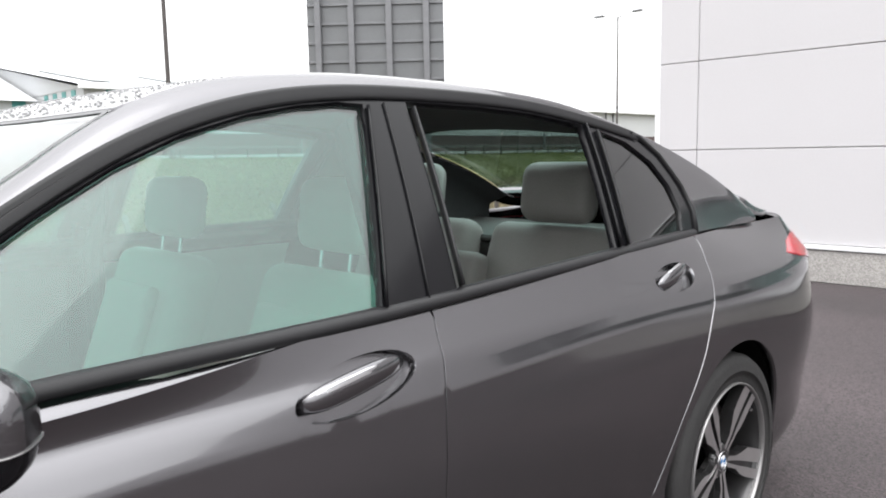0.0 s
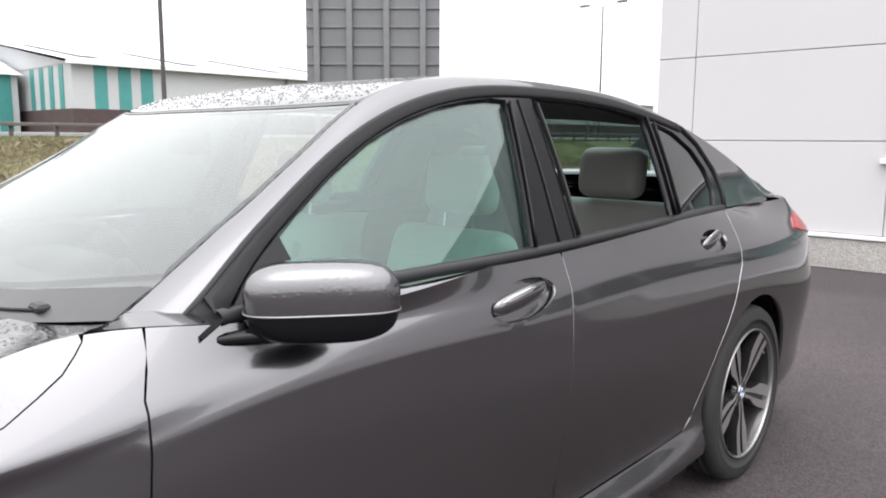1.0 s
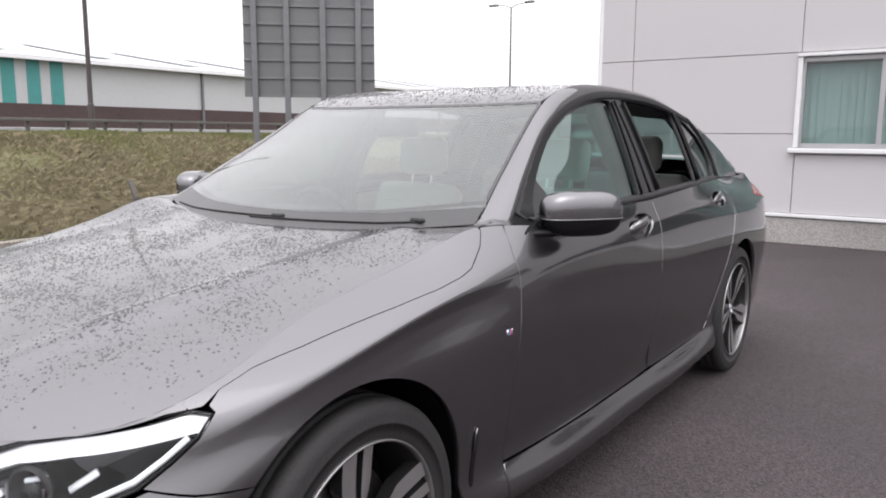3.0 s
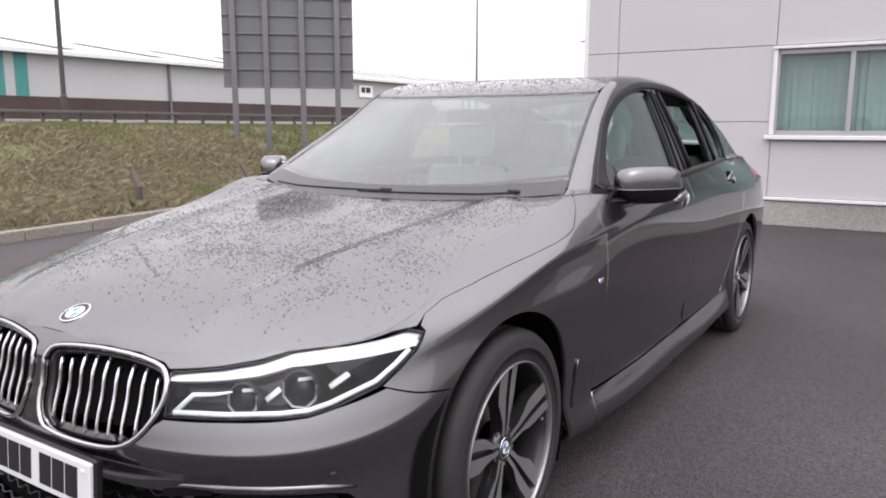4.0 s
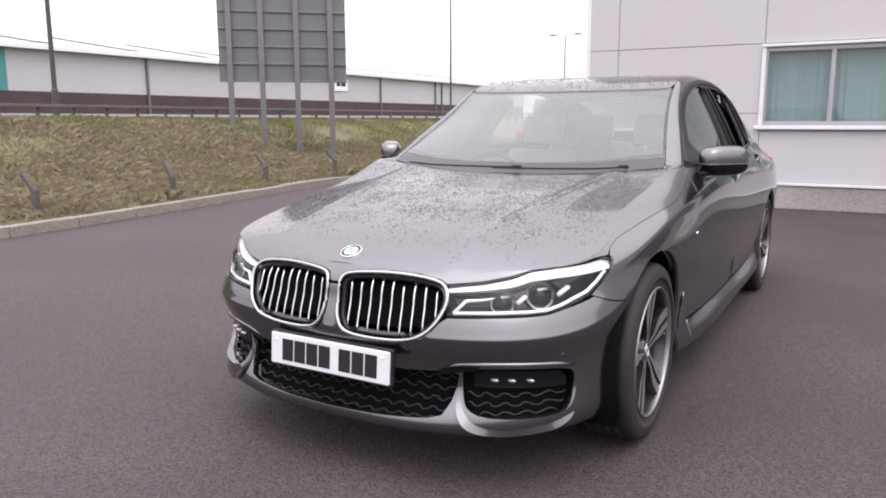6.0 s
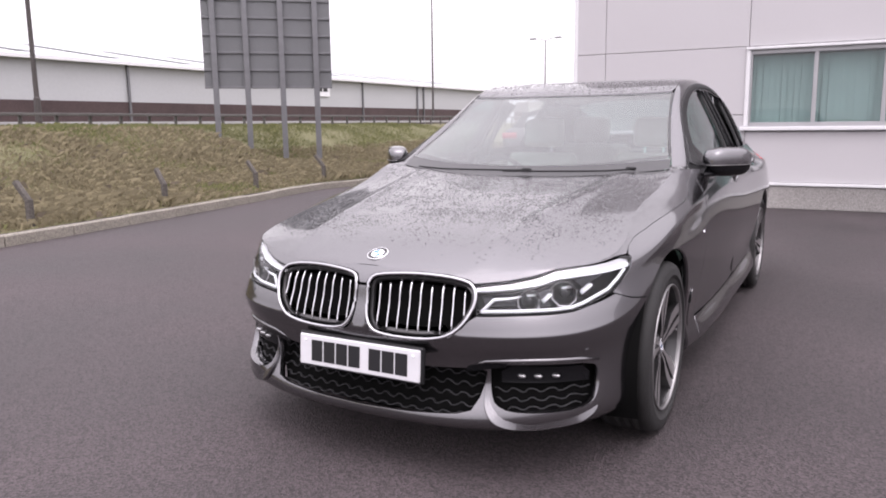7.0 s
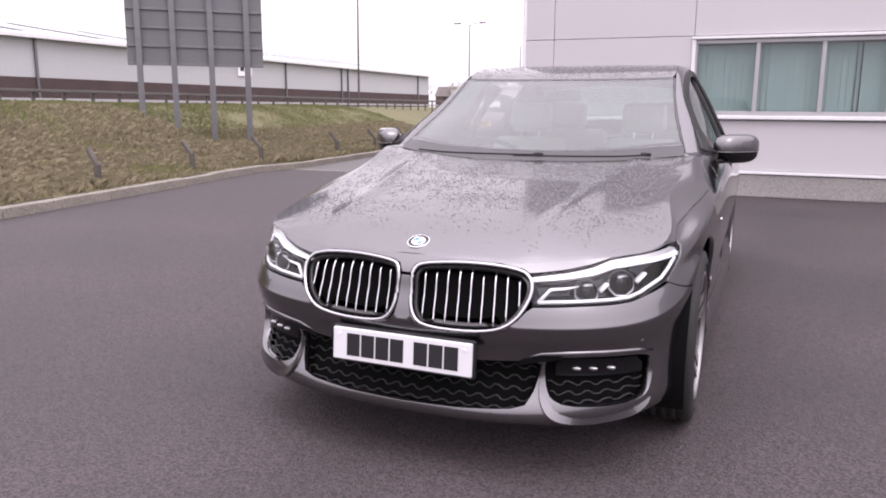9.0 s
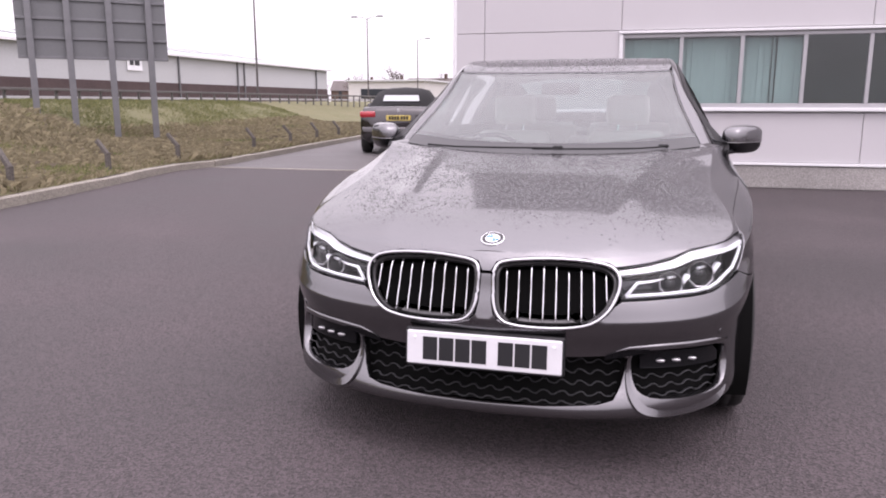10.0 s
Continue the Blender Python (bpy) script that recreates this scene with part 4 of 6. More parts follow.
rw = np.array([*[(x, 2.87 + .5 * x**2) for x in np.linspace(0, .5, 8)], *[(ED(y) - .02, y) for y in np.linspace(3.05, 3.62, 8)], *[(x, 3.70 - .1 * x**2) for x in np.linspace(.55, 0, 7)]])
rw = np.concatenate([rw, (rw[1:-1] * (-1, 1))[::-1]])
rear_window = panel("rear_window", top_skin, rw, M_GLASS, car, step=.05, depth=.005, back=True)
rear_window.visible_shadow = False
bl = np.array([*[(x, 3.71 - .1 * x**2) for x in np.linspace(0, .65, 8)], (.665, 3.72), (.655, 3.9), (.63, 4.02), (.56, 4.12), (.45, 4.17), (0, 4.23)])
bl = np.concatenate([bl, (bl[1:-1] * (-1, 1))[::-1]])
panel("boot_lid", top_skin, bl, M_PAINT, car, step=.05, depth=.03)


# rails and pillars between roof and flank
def rail_rows(s):
    rows = []
    for y in np.linspace(.56, 3.72, 60):
        o = RAIL(y)[0]
        yi = y - .03 * min(1, max(0, (1.5 - y) / .6))
        i = top_skin(np.array([ED(yi) + .003]), np.array([yi]))[0]
        a, c = np.array([o[0], y, o[1]]), i
        m = (a + c) / 2 + np.array([.018, 0, .020]) * min(1, np.linalg.norm(a - c) / .12)
        rows.append([tuple((1 - t)**2 * a + 2 * t * (1 - t) * m + t * t * c) for t in np.linspace(0, 1, 9)])
    return [[(s * p[0], p[1], p[2]) for p in r] for r in rows]


for s in (1, -1):
    rows = []
    for y in np.linspace(.47, .84, 14):
        a = skin(np.array([u_side(y)]), np.array([8 * VSTEP]))[0]
        xi = min(ED(max(y, .60)) - .02, .735)
        zi = min(float(top_skin(np.array([xi]), np.array([y]))[0, 2]), a[2] + .02) - .004
        rows.append([(s * a[0], y, a[2]), (s * (a[0] + xi) / 2, y, (a[2] + zi) / 2 + .004), (s * xi, y, zi)])
    loft("pillar_base", rows if s < 0 else [r[::-1] for r in rows], M_PAINT, car)
    loft("roof_rail", rail_rows(s) if s > 0 else [r[::-1] for r in rail_rows(s)], M_PAINT, car)
# flank of the upper car
RZ = lambda y, d=0: float(RAIL(y)[0, 1]) - d
BZ = lambda y, d=0: float(BELT(y)[0, 1]) + d
FG = [(.985, BZ(.985, .014)), *[(y, BZ(y, .014)) for y in (1.2, 1.4, 1.62)], (1.685, BZ(1.685, .014)), (1.825, RZ(1.825, .03) - .01), *[(y, RZ(y, .034)) for y in (1.76, 1.66, 1.55, 1.42, 1.3, 1.18, 1.05, .985)]]
glass_f = panel("window_pane", side_glass, FG, M_SIDE, fdoor, lift=-.012, depth=.005, back=True, mirror=True, step=.06)
RG = [(1.885, BZ(1.885, .014)), *[(y, BZ(y, .014)) for y in (2.1, 2.3)], (2.545, BZ(2.545, .014)), (2.64, RZ(2.64, .034)), *[(y, RZ(y, .034)) for y in (2.4, 2.2, 2.06)], (1.95, RZ(1.95, .034))]
QG = [(2.635, BZ(2.635, .014)), (2.8, BZ(2.8, .014)), (3.02, BZ(3.02, .014)), (3.06, 1.15), (3.045, 1.23), (2.985, 1.305), (2.87, 1.368), (2.735, RZ(2.735, .038))]
panel("quarter_pane", side_glass, QG, M_PRIVACY, rdoor, lift=-.010, depth=.005, back=True, mirror=True, step=.06)
TIP = [(3.13, BZ(3.13, .004)), (3.155, 1.14), (3.13, 1.225), (3.06, 1.325), (2.99, RZ(2.99, .012))]
dlo = [*[(y, BZ(y, .002)) for y in np.linspace(.80, 3.10, 20)], *TIP, *[(y, RZ(y, .002)) for y in np.linspace(2.9, .81, 30)]]
panel("window_surround", side_glass, dlo, M_BLACK, car, holes=[FG, RG, QG], mirror=True, step=.05, depth=.02, label="gloss black window surround")
cp = [*[(y, BZ(y, .0)) for y in np.linspace(3.74, 3.15, 6)], *TIP, *[(y, RZ(y, .0)) for y in np.linspace(3.0, 3.74, 10)]]
panel("rear_pillar", side_glass, cp, M_PAINT, car, mirror=True, step=.04, depth=.02)

def snormal(u, v):
    e = 1.5e-3
    n = np.cross(skin(u + e, v) - skin(u - e, v), skin(u, v + e) - skin(u, v - e))
    return n / np.linalg.norm(n, axis=1)[:, None]


def on_skin(uv, lift=0.):
    """Places above or below the skin at (u, v) points."""
    uv = np.atleast_2d(uv)
    return skin(uv[:, 0], uv[:, 1]) + snormal(uv[:, 0], uv[:, 1]) * lift


def rod(name, uv, r, material, parent, lift=0., closed=False, seg=8, flat=1., label="", ref=None):
    return part(name, tube(bmesh.new(), [tuple(p) for p in on_skin(uv, lift)], r, seg, closed, flat, ref), material, parent, label, True)


def ellipsoid(center, half, power=2.6, seg=32, ring=20, m=None, material=None, name="body", parent=None, label="", cut=None):
    """A rounded block; cut keeps what lies above (+) or below (-) its middle."""
    bm = bmesh.new()
    bmesh.ops.create_uvsphere(bm, u_segments=seg, v_segments=ring, radius=1)
    for v in bm.verts:
        n = (abs(v.co.x)**power + abs(v.co.y)**power + abs(v.co.z)**power)**(1 / power)
        v.co = v.co / n
    if cut:
        g = bm.verts[:] + bm.edges[:] + bm.faces[:]
        bmesh.ops.bisect_plane(bm, geom=g, plane_co=(0, 0, cut[1]), plane_no=(0, 0, 1), clear_inner=cut[0] > 0, clear_outer=cut[0] < 0)
        bmesh.ops.holes_fill(bm, edges=[e for e in bm.edges if e.is_boundary], sides=0)
    for v in bm.verts:
        v.co = Vector((v.co.x * half[0], v.co.y * half[1], v.co.z * half[2]))
    if m is not None:
        bmesh.ops.transform(bm, matrix=m, verts=bm.verts)
    bmesh.ops.translate(bm, vec=center, verts=bm.verts)
    return part(name, bm, material, parent, label, True)


def pillow(name, x0, x1, y0, y1, z0, z1, r, material, parent, tilt=0., label=""):
    """A padded block with rounded edges, leaning back by tilt degrees about its lower edge."""
    bm = bmesh.new()
    box(bm, x0, x1, y0, y1, z0, z1, r, seg=4)
    if tilt:
        c = Vector(((x0 + x1) / 2, (y0 + y1) / 2, z0))
        bmesh.ops.rotate(bm, cent=c, matrix=Matrix.Rotation(radians(-tilt), 3, "X"), verts=bm.verts)
    return part(name, bm, material, parent, label, True)


# ---- kidney grilles ----
for s, outline in ((1, kidney_outline), (-1, kidney_r)):
    g = rod("kidney_grille", resample(shrink(outline, -.003), .012), .0062, M_FRAMECHROME, car, .002, True, 12, label="chrome framed kidney grille with upright slats")
    panel("frame_lip", skin, shrink(outline, .002), M_ALLOY_DARK, g, holes=[shrink(outline, .013)], lift=-.012, depth=.02, step=.012)
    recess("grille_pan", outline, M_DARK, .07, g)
    xs = np.linspace(.068, .402, 9)
    for x in xs:
        zz = np.linspace(.5, .76, 80)
        uv = front(*[(x, z) for z in zz])
        ok = inside(shrink(outline * (s, 1), .008), uv)
        uv = uv[ok] * (s, 1)
        if len(uv) > 6:
            rod("slat", uv[::6] if len(uv) > 12 else uv, .0034, M_CHROME, g, -.022, seg=8, flat=2.4, ref=(1, 0, 0))

# ---- headlamps ----
M_LAMPDARK = mat("smoked_chrome", (.045, .045, .048), .22, .9, vary=.1)
LTOP = np.concatenate([front(*LAMP_TOP), side((-.40, .788), (-.372, .779))])
LBOT = np.concatenate([front((.462, .632), (.594, .636), (.70, .638), (.75, .641), (.785, .652)), side((-.515, .684), (-.46, .714), (-.415, .744))])
for s in (1, -1):
    lamp = panel("headlamp", skin, lamp_outline * (s, 1), M_TRIM, car, label="clear headlamp with white light guides", lift=-.075, depth=-.07, step=.04, flip=s < 0 and False)
    panel("lens", skin, shrink(lamp_outline * (s, 1), .003), M_LENS, lamp, lift=.001, depth=.004, step=.03).visible_shadow = False
    rod("seal", lamp_outline * (s, 1), .0028, M_BLACK, lamp, -.004, closed=True)
    wide = np.stack([np.zeros(len(LTOP)), np.linspace(.034, .092, len(LTOP))], 1)
    panel("brow", skin, np.concatenate([LTOP - (0, .005), (LTOP - wide)[::-1]]) * (s, 1), M_SATIN, lamp, lift=-.013, depth=.012, step=.02, label="silver reflector band")
    panel("light_strip", skin, np.concatenate([LTOP - wide * .55, (LTOP - wide)[::-1]]) * (s, 1), M_WHITE_LAMP, lamp, lift=-.009, depth=.012, step=.02)
    rod("light_guide", LBOT * (s, 1), .0065, M_WHITE_LAMP, lamp, -.012)
    rod("light_guide", np.concatenate([front((.462, .632), (.505, .672), (.56, .676), (.60, .683))]) * (s, 1), [.0065, .006, .0045, .002], M_WHITE_LAMP, lamp, -.014)
    panel("inner_mask", skin, np.concatenate([front((.455, .70), (.56, .712), (.655, .722), (.73, .742)), side((-.43, .755)), front((.80, .70), (.70, .655), (.60, .66), (.47, .655))]) * (s, 1), M_LAMPDARK, lamp, lift=-.055, depth=.0, step=.04)
    for x, z, r in ((.630, .670, .041), (.745, .688, .046)):
        uv = front((x, z)) * (s, 1)
        c, n = on_skin(uv, -.035)[0], snormal(uv[:, 0], uv[:, 1])[0]
        n = (Vector(n) * .4 + Vector((s * .1, -1, 0)) * .8).normalized()
        rot = n.to_track_quat("X", "Z").to_matrix().to_4x4()
        mm = Matrix.Translation(c) @ rot
        bm = lathe([(.008, r * 1.02), (.018, r), (.019, r * .90), (.006, r * .78), (-.02, r * .60)], 28)
        bmesh.ops.transform(bm, matrix=mm @ Matrix.Rotation(radians(30), 4, "X"), verts=bm.verts)
        cup = part("projector", bm, M_ALLOY_DARK, lamp)
        ux = [mm @ Vector((.022, r * .95 * math.cos(a), r * .95 * math.sin(a))) for a in np.linspace(radians(160), radians(380), 6)]
        part("light_ring", tube(bmesh.new(), ux, .0030, 6), M_SATIN, cup)
        ellipsoid(tuple(c), (r * .62,) * 3, 2, 20, 12, None, M_LENS, "projector_lens", cup)
        ellipsoid(tuple(Vector(c) - n * .012), (r * .5,) * 3, 2, 16, 10, None, M_BLACK, "bulb_shield", cup)
        fin = front((x + .042, z - .004), (x + .062, z + .012), (x + .070, z + .020)) * (s, 1)
        rod("reflector_fin", fin, .0065, M_WHITE_LAMP, lamp, -.03, flat=2)
        rod("reflector_fin", front((x - .010, z + r * .42), (x + .018, z + r * .46)) * (s, 1), .0045, M_WHITE_LAMP, lamp, -.022, flat=1.6)

# ---- lower grilles ----
def waves(outline, x0, x1, rows, parent, s=1):
    for z in rows:
        xs = np.arange(x0, x1, .006)
        uv = front(*[(x, z + .0052 * max(-1, min(1, 1.9 * math.sin(2 * math.pi * x / .062)))) for x in xs])
        uv = uv * (s, 1)
        ok = inside(shrink(outline, .004), uv)
        uv = uv[ok]
        if len(uv) > 8:
            rod("mesh_bar", uv[::2], .0019, M_TRIM_GREY, parent, -.028, seg=6, flat=2.2)


def fin_blade(s):
    """The painted blade that runs down beside an outer intake and out below it: a broad upper face with a crisp lip."""
    path = np.array([(.492, .432), (.488, .40), (.485, .365), (.487, .328), (.496, .296), (.518, .268), (.56, .252), (.63, .247), (.70, .249), (.755, .254), (.79, .266), (.808, .282)])
    wide = np.interp(np.arange(len(path)), [0, 3, 5, 7, 9, 11], [.003, .014, .025, .030, .022, .002])
    fine = np.linspace(0, len(path) - 1, 56)
    path = cubic([(k, *p) for k, p in enumerate(path)])(fine)
    wide = np.interp(fine, np.arange(len(wide)), wide)
    d = np.gradient(path, axis=0)
    d /= np.linalg.norm(d, axis=1)[:, None]
    n = np.stack([-d[:, 1], d[:, 0]], 1)
    strips = []
    for off, lift in ((-1.0, -.030), (-1.0, .006), (-.85, .012), (.75, -.004), (.95, -.010), (1.0, -.05)):
        strips.append(on_skin(front(*(path + n * (wide * off)[:, None])) * (s, 1), 0) + snormal(*(front(*path) * (s, 1)).T) * (lift * np.clip(wide / .02, .15, 1))[:, None])
    bm = bmesh.new()
    for a, b in zip(strips, strips[1:]):
        A, B = [bm.verts.new(p) for p in a], [bm.verts.new(p) for p in b]
        for k in range(len(A) - 1):
            bm.faces.new((A[k], B[k], B[k + 1], A[k + 1]) if s > 0 else (A[k], A[k + 1], B[k + 1], B[k]))
    return part("intake_fin", bm, M_PAINT, bumper, "", True)


M_TRIM_GREY = mat("dark_grey_plastic", (.024, .024, .026), .38, vary=.1, spec=.35)
waves(intake_c, -.47, .47, (.274, .303, .332, .361, .390), bumper)
for s in (1, -1):
    waves(intake_l * (s, 1), .48, .82, (.298, .326, .354), bumper, s)
    pan = panel("fog_lamp", skin, front((.53, .375), (.80, .372), (.802, .40), (.785, .424), (.57, .428), (.53, .41)) * (s, 1), M_BLACK, bumper, lift=-.02, depth=.02, step=.04, label="black lamp bar with three small clear lights")
    for x in (.60, .655, .71):
        p = on_skin(front((x, .398)) * (s, 1), -.017)[0]
        ellipsoid(tuple(p), (.016, .008, .007), 2.4, 16, 10, None, M_SATIN, "led_light", pan)
    rod("intake_blade", front((.42, .432), (.48, .453), (.57, .459), (.68, .460), (.77, .456), (.815, .446)) * (s, 1), [.002, .007, .010, .010, .009, .004], M_PAINT, bumper, .0, flat=1.0)
    panel("blade_top", skin, front((.40, .408), (.55, .436), (.55, .449), (.47, .447), (.41, .428)) * (s, 1), M_BLACK, bumper, lift=.003, depth=.01, step=.02)
    fin_blade(s)
    uv = front((.783, .482)) * (s, 1)
    n = snormal(uv[:, 0], uv[:, 1])[0]
    bm = lathe([(.0, .012), (.0022, .012), (.003, .0105), (.003, .0)], 20)
    bmesh.ops.transform(bm, matrix=Matrix.Translation(on_skin(uv, 0)[0]) @ Vector(n).to_track_quat("X", "Z").to_matrix().to_4x4(), verts=bm.verts)
    part("parking_sensor", bm, M_PAINT, bumper)

# ---- number plate and badge ----
plate_m = Matrix.Translation((0, -.893, .432)) @ Matrix.Rotation(radians(-4), 4, "X")
bm = boxed(-.262, .262, -.004, .012, -.0575, .0575, bevel=.004)
bmesh.ops.transform(bm, matrix=plate_m, verts=bm.verts)
plate = part("number_plate", bm, M_PLATE, car, "white number plate with plain black bars")
x = -.205
for k, wd in enumerate((.05, .05, .05, .05, None, .05, .05, .05)):
    if wd is None:
        x += .033
        continue
    bm = boxed(x, x + wd, -.0055, -.003, -.0395, .0395)
    bmesh.ops.transform(bm, matrix=plate_m, verts=bm.verts)
    part("plate_bar", bm, M_INK, plate)
    x += .056
for sx in (-.235, .235):
    bm = lathe([(-.0, .006), (.0035, .005), (.0038, 0)], 12)
    bmesh.ops.transform(bm, matrix=plate_m @ Matrix.Translation((sx, -.004, .035)) @ Matrix.Rotation(radians(-90), 4, "Z"), verts=bm.verts)
    part("plate_screw", bm, M_WHITE, plate)
bm = boxed(-.27, .27, .006, .03, -.066, .066, bevel=.006)
bmesh.ops.transform(bm, matrix=plate_m, verts=bm.verts)
part("plate_carrier", bm, M_TRIM, plate)


def roundel(m, r, parent):
    """A round badge: dark ring, bright rims, four coloured quarters."""
    bm = lathe([(0, r), (.003, r), (.004, r * .94), (.004, r * .9), (.003, r * .9)], 40)
    bmesh.ops.transform(bm, matrix=m, verts=bm.verts)
    b = part("round_badge", bm, M_CHROME, parent, "round badge in black, blue and white", True)
    bm = lathe([(.0032, r * .92), (.0035, r * .60)], 40)
    bmesh.ops.transform(bm, matrix=m, verts=bm.verts)
    part("badge_ring", bm, M_INK, b)
    bm = lathe([(.0036, r * .63), (.0045, r * .60), (.0036, r * .57)], 40)
    bmesh.ops.transform(bm, matrix=m, verts=bm.verts)
    part("badge_rim", bm, M_CHROME, b)
    for q in range(4):
        bm = bmesh.new()
        c = bm.verts.new((.0038, 0, 0))
        vs = [bm.verts.new((.0038, r * .6 * math.cos(a), r * .6 * math.sin(a))) for a in (radians(90 * q + 9 * k) for k in range(11))]
        for p0, p1 in zip(vs, vs[1:]):
            bm.faces.new((c, p0, p1))
        bmesh.ops.transform(bm, matrix=m, verts=bm.verts)
        part("badge_quarter", bm, M_BLUE if q % 2 else M_WHITE, b)
    return b


_bp = bonnet_fit(np.array([0., 0., .01]), np.array([-.742, -.732, -.742]))
_bn = Vector(np.cross(_bp[2] - _bp[0], _bp[1] - _bp[0])).normalized()
roundel(Matrix.Translation(_bp[0]) @ _bn.to_track_quat("X", "Z").to_matrix().to_4x4(), .041, car)

# ---- wheels ----
def build_wheel():
    w = new("wheel")
    w.parent = car
    tyre = lathe([(-.11, .250), (-.119, .275), (-.120, .315), (-.112, .338), (-.095, .348), (-.062, .3515), (-.060, .345), (-.052, .345), (-.050, .352), (-.022, .352), (-.020, .345), (-.010, .345), (-.008, .352),
                  (.018, .352), (.020, .345), (.030, .345), (.032, .352), (.056, .352), (.058, .346), (.066, .346), (.068, .351), (.095, .348), (.112, .338), (.120, .316), (.1205, .300), (.1215, .298), (.1215, .292), (.120, .294), (.1165, .272), (.108, .255)], 72)
    bmesh.ops.scale(tyre, vec=(.95, 1, 1), verts=tyre.verts)
    part("tyre", tyre, M_RUBBER, w, "", True)
    part("rim_lip", lathe([(.104, .273), (.111, .273), (.1135, .2705), (.1125, .2675), (.104, .2655), (.095, .2645)], 72), M_RIM, w, "machined rim edge", True)
    part("barrel", lathe([(.096, .2645), (.07, .256), (0, .246), (-.10, .250), (-.112, .262)], 64), M_ALLOY_DARK, w, "", True)
    part("brake_disc", lathe([(.022, .07), (.022, .186), (.014, .19), (.0, .19), (-.004, .18)], 56), M_DISC, w, "", True)
    part("backing", lathe([(-.03, .238), (-.03, .01)], 40), M_DARK, w)
    ang = [90 + 72 * i + 6 for i in range(5)]
    # each spoke: two blades with a slot, elbowed, over a dark web
    blade_a = [(.030, .002), (.085, .008), (.140, .0105), (.262, .012), (.2615, .060), (.205, .060), (.165, .058), (.125, .038), (.085, .024), (.045, .020)]
    blade_b = [(.030, -.004), (.085, -.006), (.140, -.009), (.262, -.012), (.2615, -.046), (.175, -.043), (.140, -.036), (.10, -.020), (.045, -.018)]
    web = [(.03, -.022), (.09, -.022), (.14, -.034), (.19, -.042), (.258, -.045), (.258, .057), (.17, .056), (.13, .038), (.08, .024), (.03, .022)]

    def height(r):
        return .088 + .014 * ((r - .05) / .2)**2 - .010 * max(0, 1 - r / .09)

    def blade(pts, drop, thick, ca, sa):
        bm = bmesh.new()
        # dense outline, so that the face follows the dish
        out = []
        for (r0, t0), (r1, t1) in zip(pts, pts[1:] + pts[:1]):
            for k in range(4):
                f = k / 4
                out.append((r0 + (r1 - r0) * f, t0 + (t1 - t0) * f))
        top = [bm.verts.new((height(r) - drop, r * ca - t * sa, r * sa + t * ca)) for r, t in out]
        low = [bm.verts.new((height(r) - drop - thick, (r * ca - t * sa), (r * sa + t * ca))) for r, t in out]
        f = bm.faces.new(top)
        n = len(out)
        for k in range(n):
            q = bm.faces.new((top[k], low[k], low[(k + 1) % n], top[(k + 1) % n]))
            q.material_index = 1
        bmesh.ops.triangulate(bm, faces=[f])
        bmesh.ops.recalc_face_normals(bm, faces=bm.faces)
        return bm

    for a in ang:
        ca, sa = math.cos(radians(a)), math.sin(radians(a))
        sp = part("spoke", blade(web, .020, .02, ca, sa), [M_ALLOY_DARK, M_ALLOY_DARK], w, "dark spoke with machined silver blades")
        for pts in (blade_a, blade_b):
            part("blade", blade(pts, 0, .026, ca, sa), [M_ALLOY, M_ALLOY_DARK], sp)
    part("hub", lathe([(.06, .062), (.076, .060), (.082, .050), (.083, .036)], 40), M_ALLOY_DARK, w, "", True)
    roundel(Matrix.Translation((.080, 0, 0)), .034, w)
    for k in range(5):
        a = radians(90 + 72 * k + 42)
        bm = lathe([(.060, .010), (.078, .010), (.079, .008), (.074, .006), (.074, 0)], 6)
        bmesh.ops.translate(bm, vec=(0, .052 * math.cos(a), .052 * math.sin(a)), verts=bm.verts)
        part("wheel_bolt", bm, M_SATIN, w)
    bm = tube(bmesh.new(), [(.08, .236, .03), (.098, .226, .032)], .005, 8)
    part("valve", bm, M_SATIN, w)
    for o in w.children_recursive:
        if not o.name.startswith("tyre"):
            o.data.transform(Matrix.Diagonal((1, .945, .945, 1)))
    return w


wheel = build_wheel()
wheel.matrix_world = pose(.803, 0, HUB_Z, -3, 0, 0)
copy_thing(wheel, pose(.812, WHEELBASE, HUB_Z, 28, 0, 0))
copy_thing(wheel, pose(-.803, 0, HUB_Z, 10, 0, 180))
copy_thing(wheel, pose(-.812, WHEELBASE, HUB_Z, 40, 0, 180))
# arch liners
for s in (1, -1):
    for cy, r in ((-.012, .410), (WHEELBASE, .408)):
        rows = []
        for x in (.93, .60, .45):
            rows.append([(s * (x if x < .9 else .895), cy + (r + (.0 if x > .9 else .02)) * math.cos(a), HUB_Z + (r + (.0 if x > .9 else .02)) * math.sin(a)) for a in np.linspace(-.45, math.pi + .45, 30)])
        rows.append([(s * .44, cy + .3 * (p[1] - cy), HUB_Z + .3 * (p[2] - HUB_Z)) for p in rows[-1]])
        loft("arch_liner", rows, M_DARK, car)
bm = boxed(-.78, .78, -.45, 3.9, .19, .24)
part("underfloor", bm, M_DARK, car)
# plain filler blocks behind the nose, near-black as the shade in there
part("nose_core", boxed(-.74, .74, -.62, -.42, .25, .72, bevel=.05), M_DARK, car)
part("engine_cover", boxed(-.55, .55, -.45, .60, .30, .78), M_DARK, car)

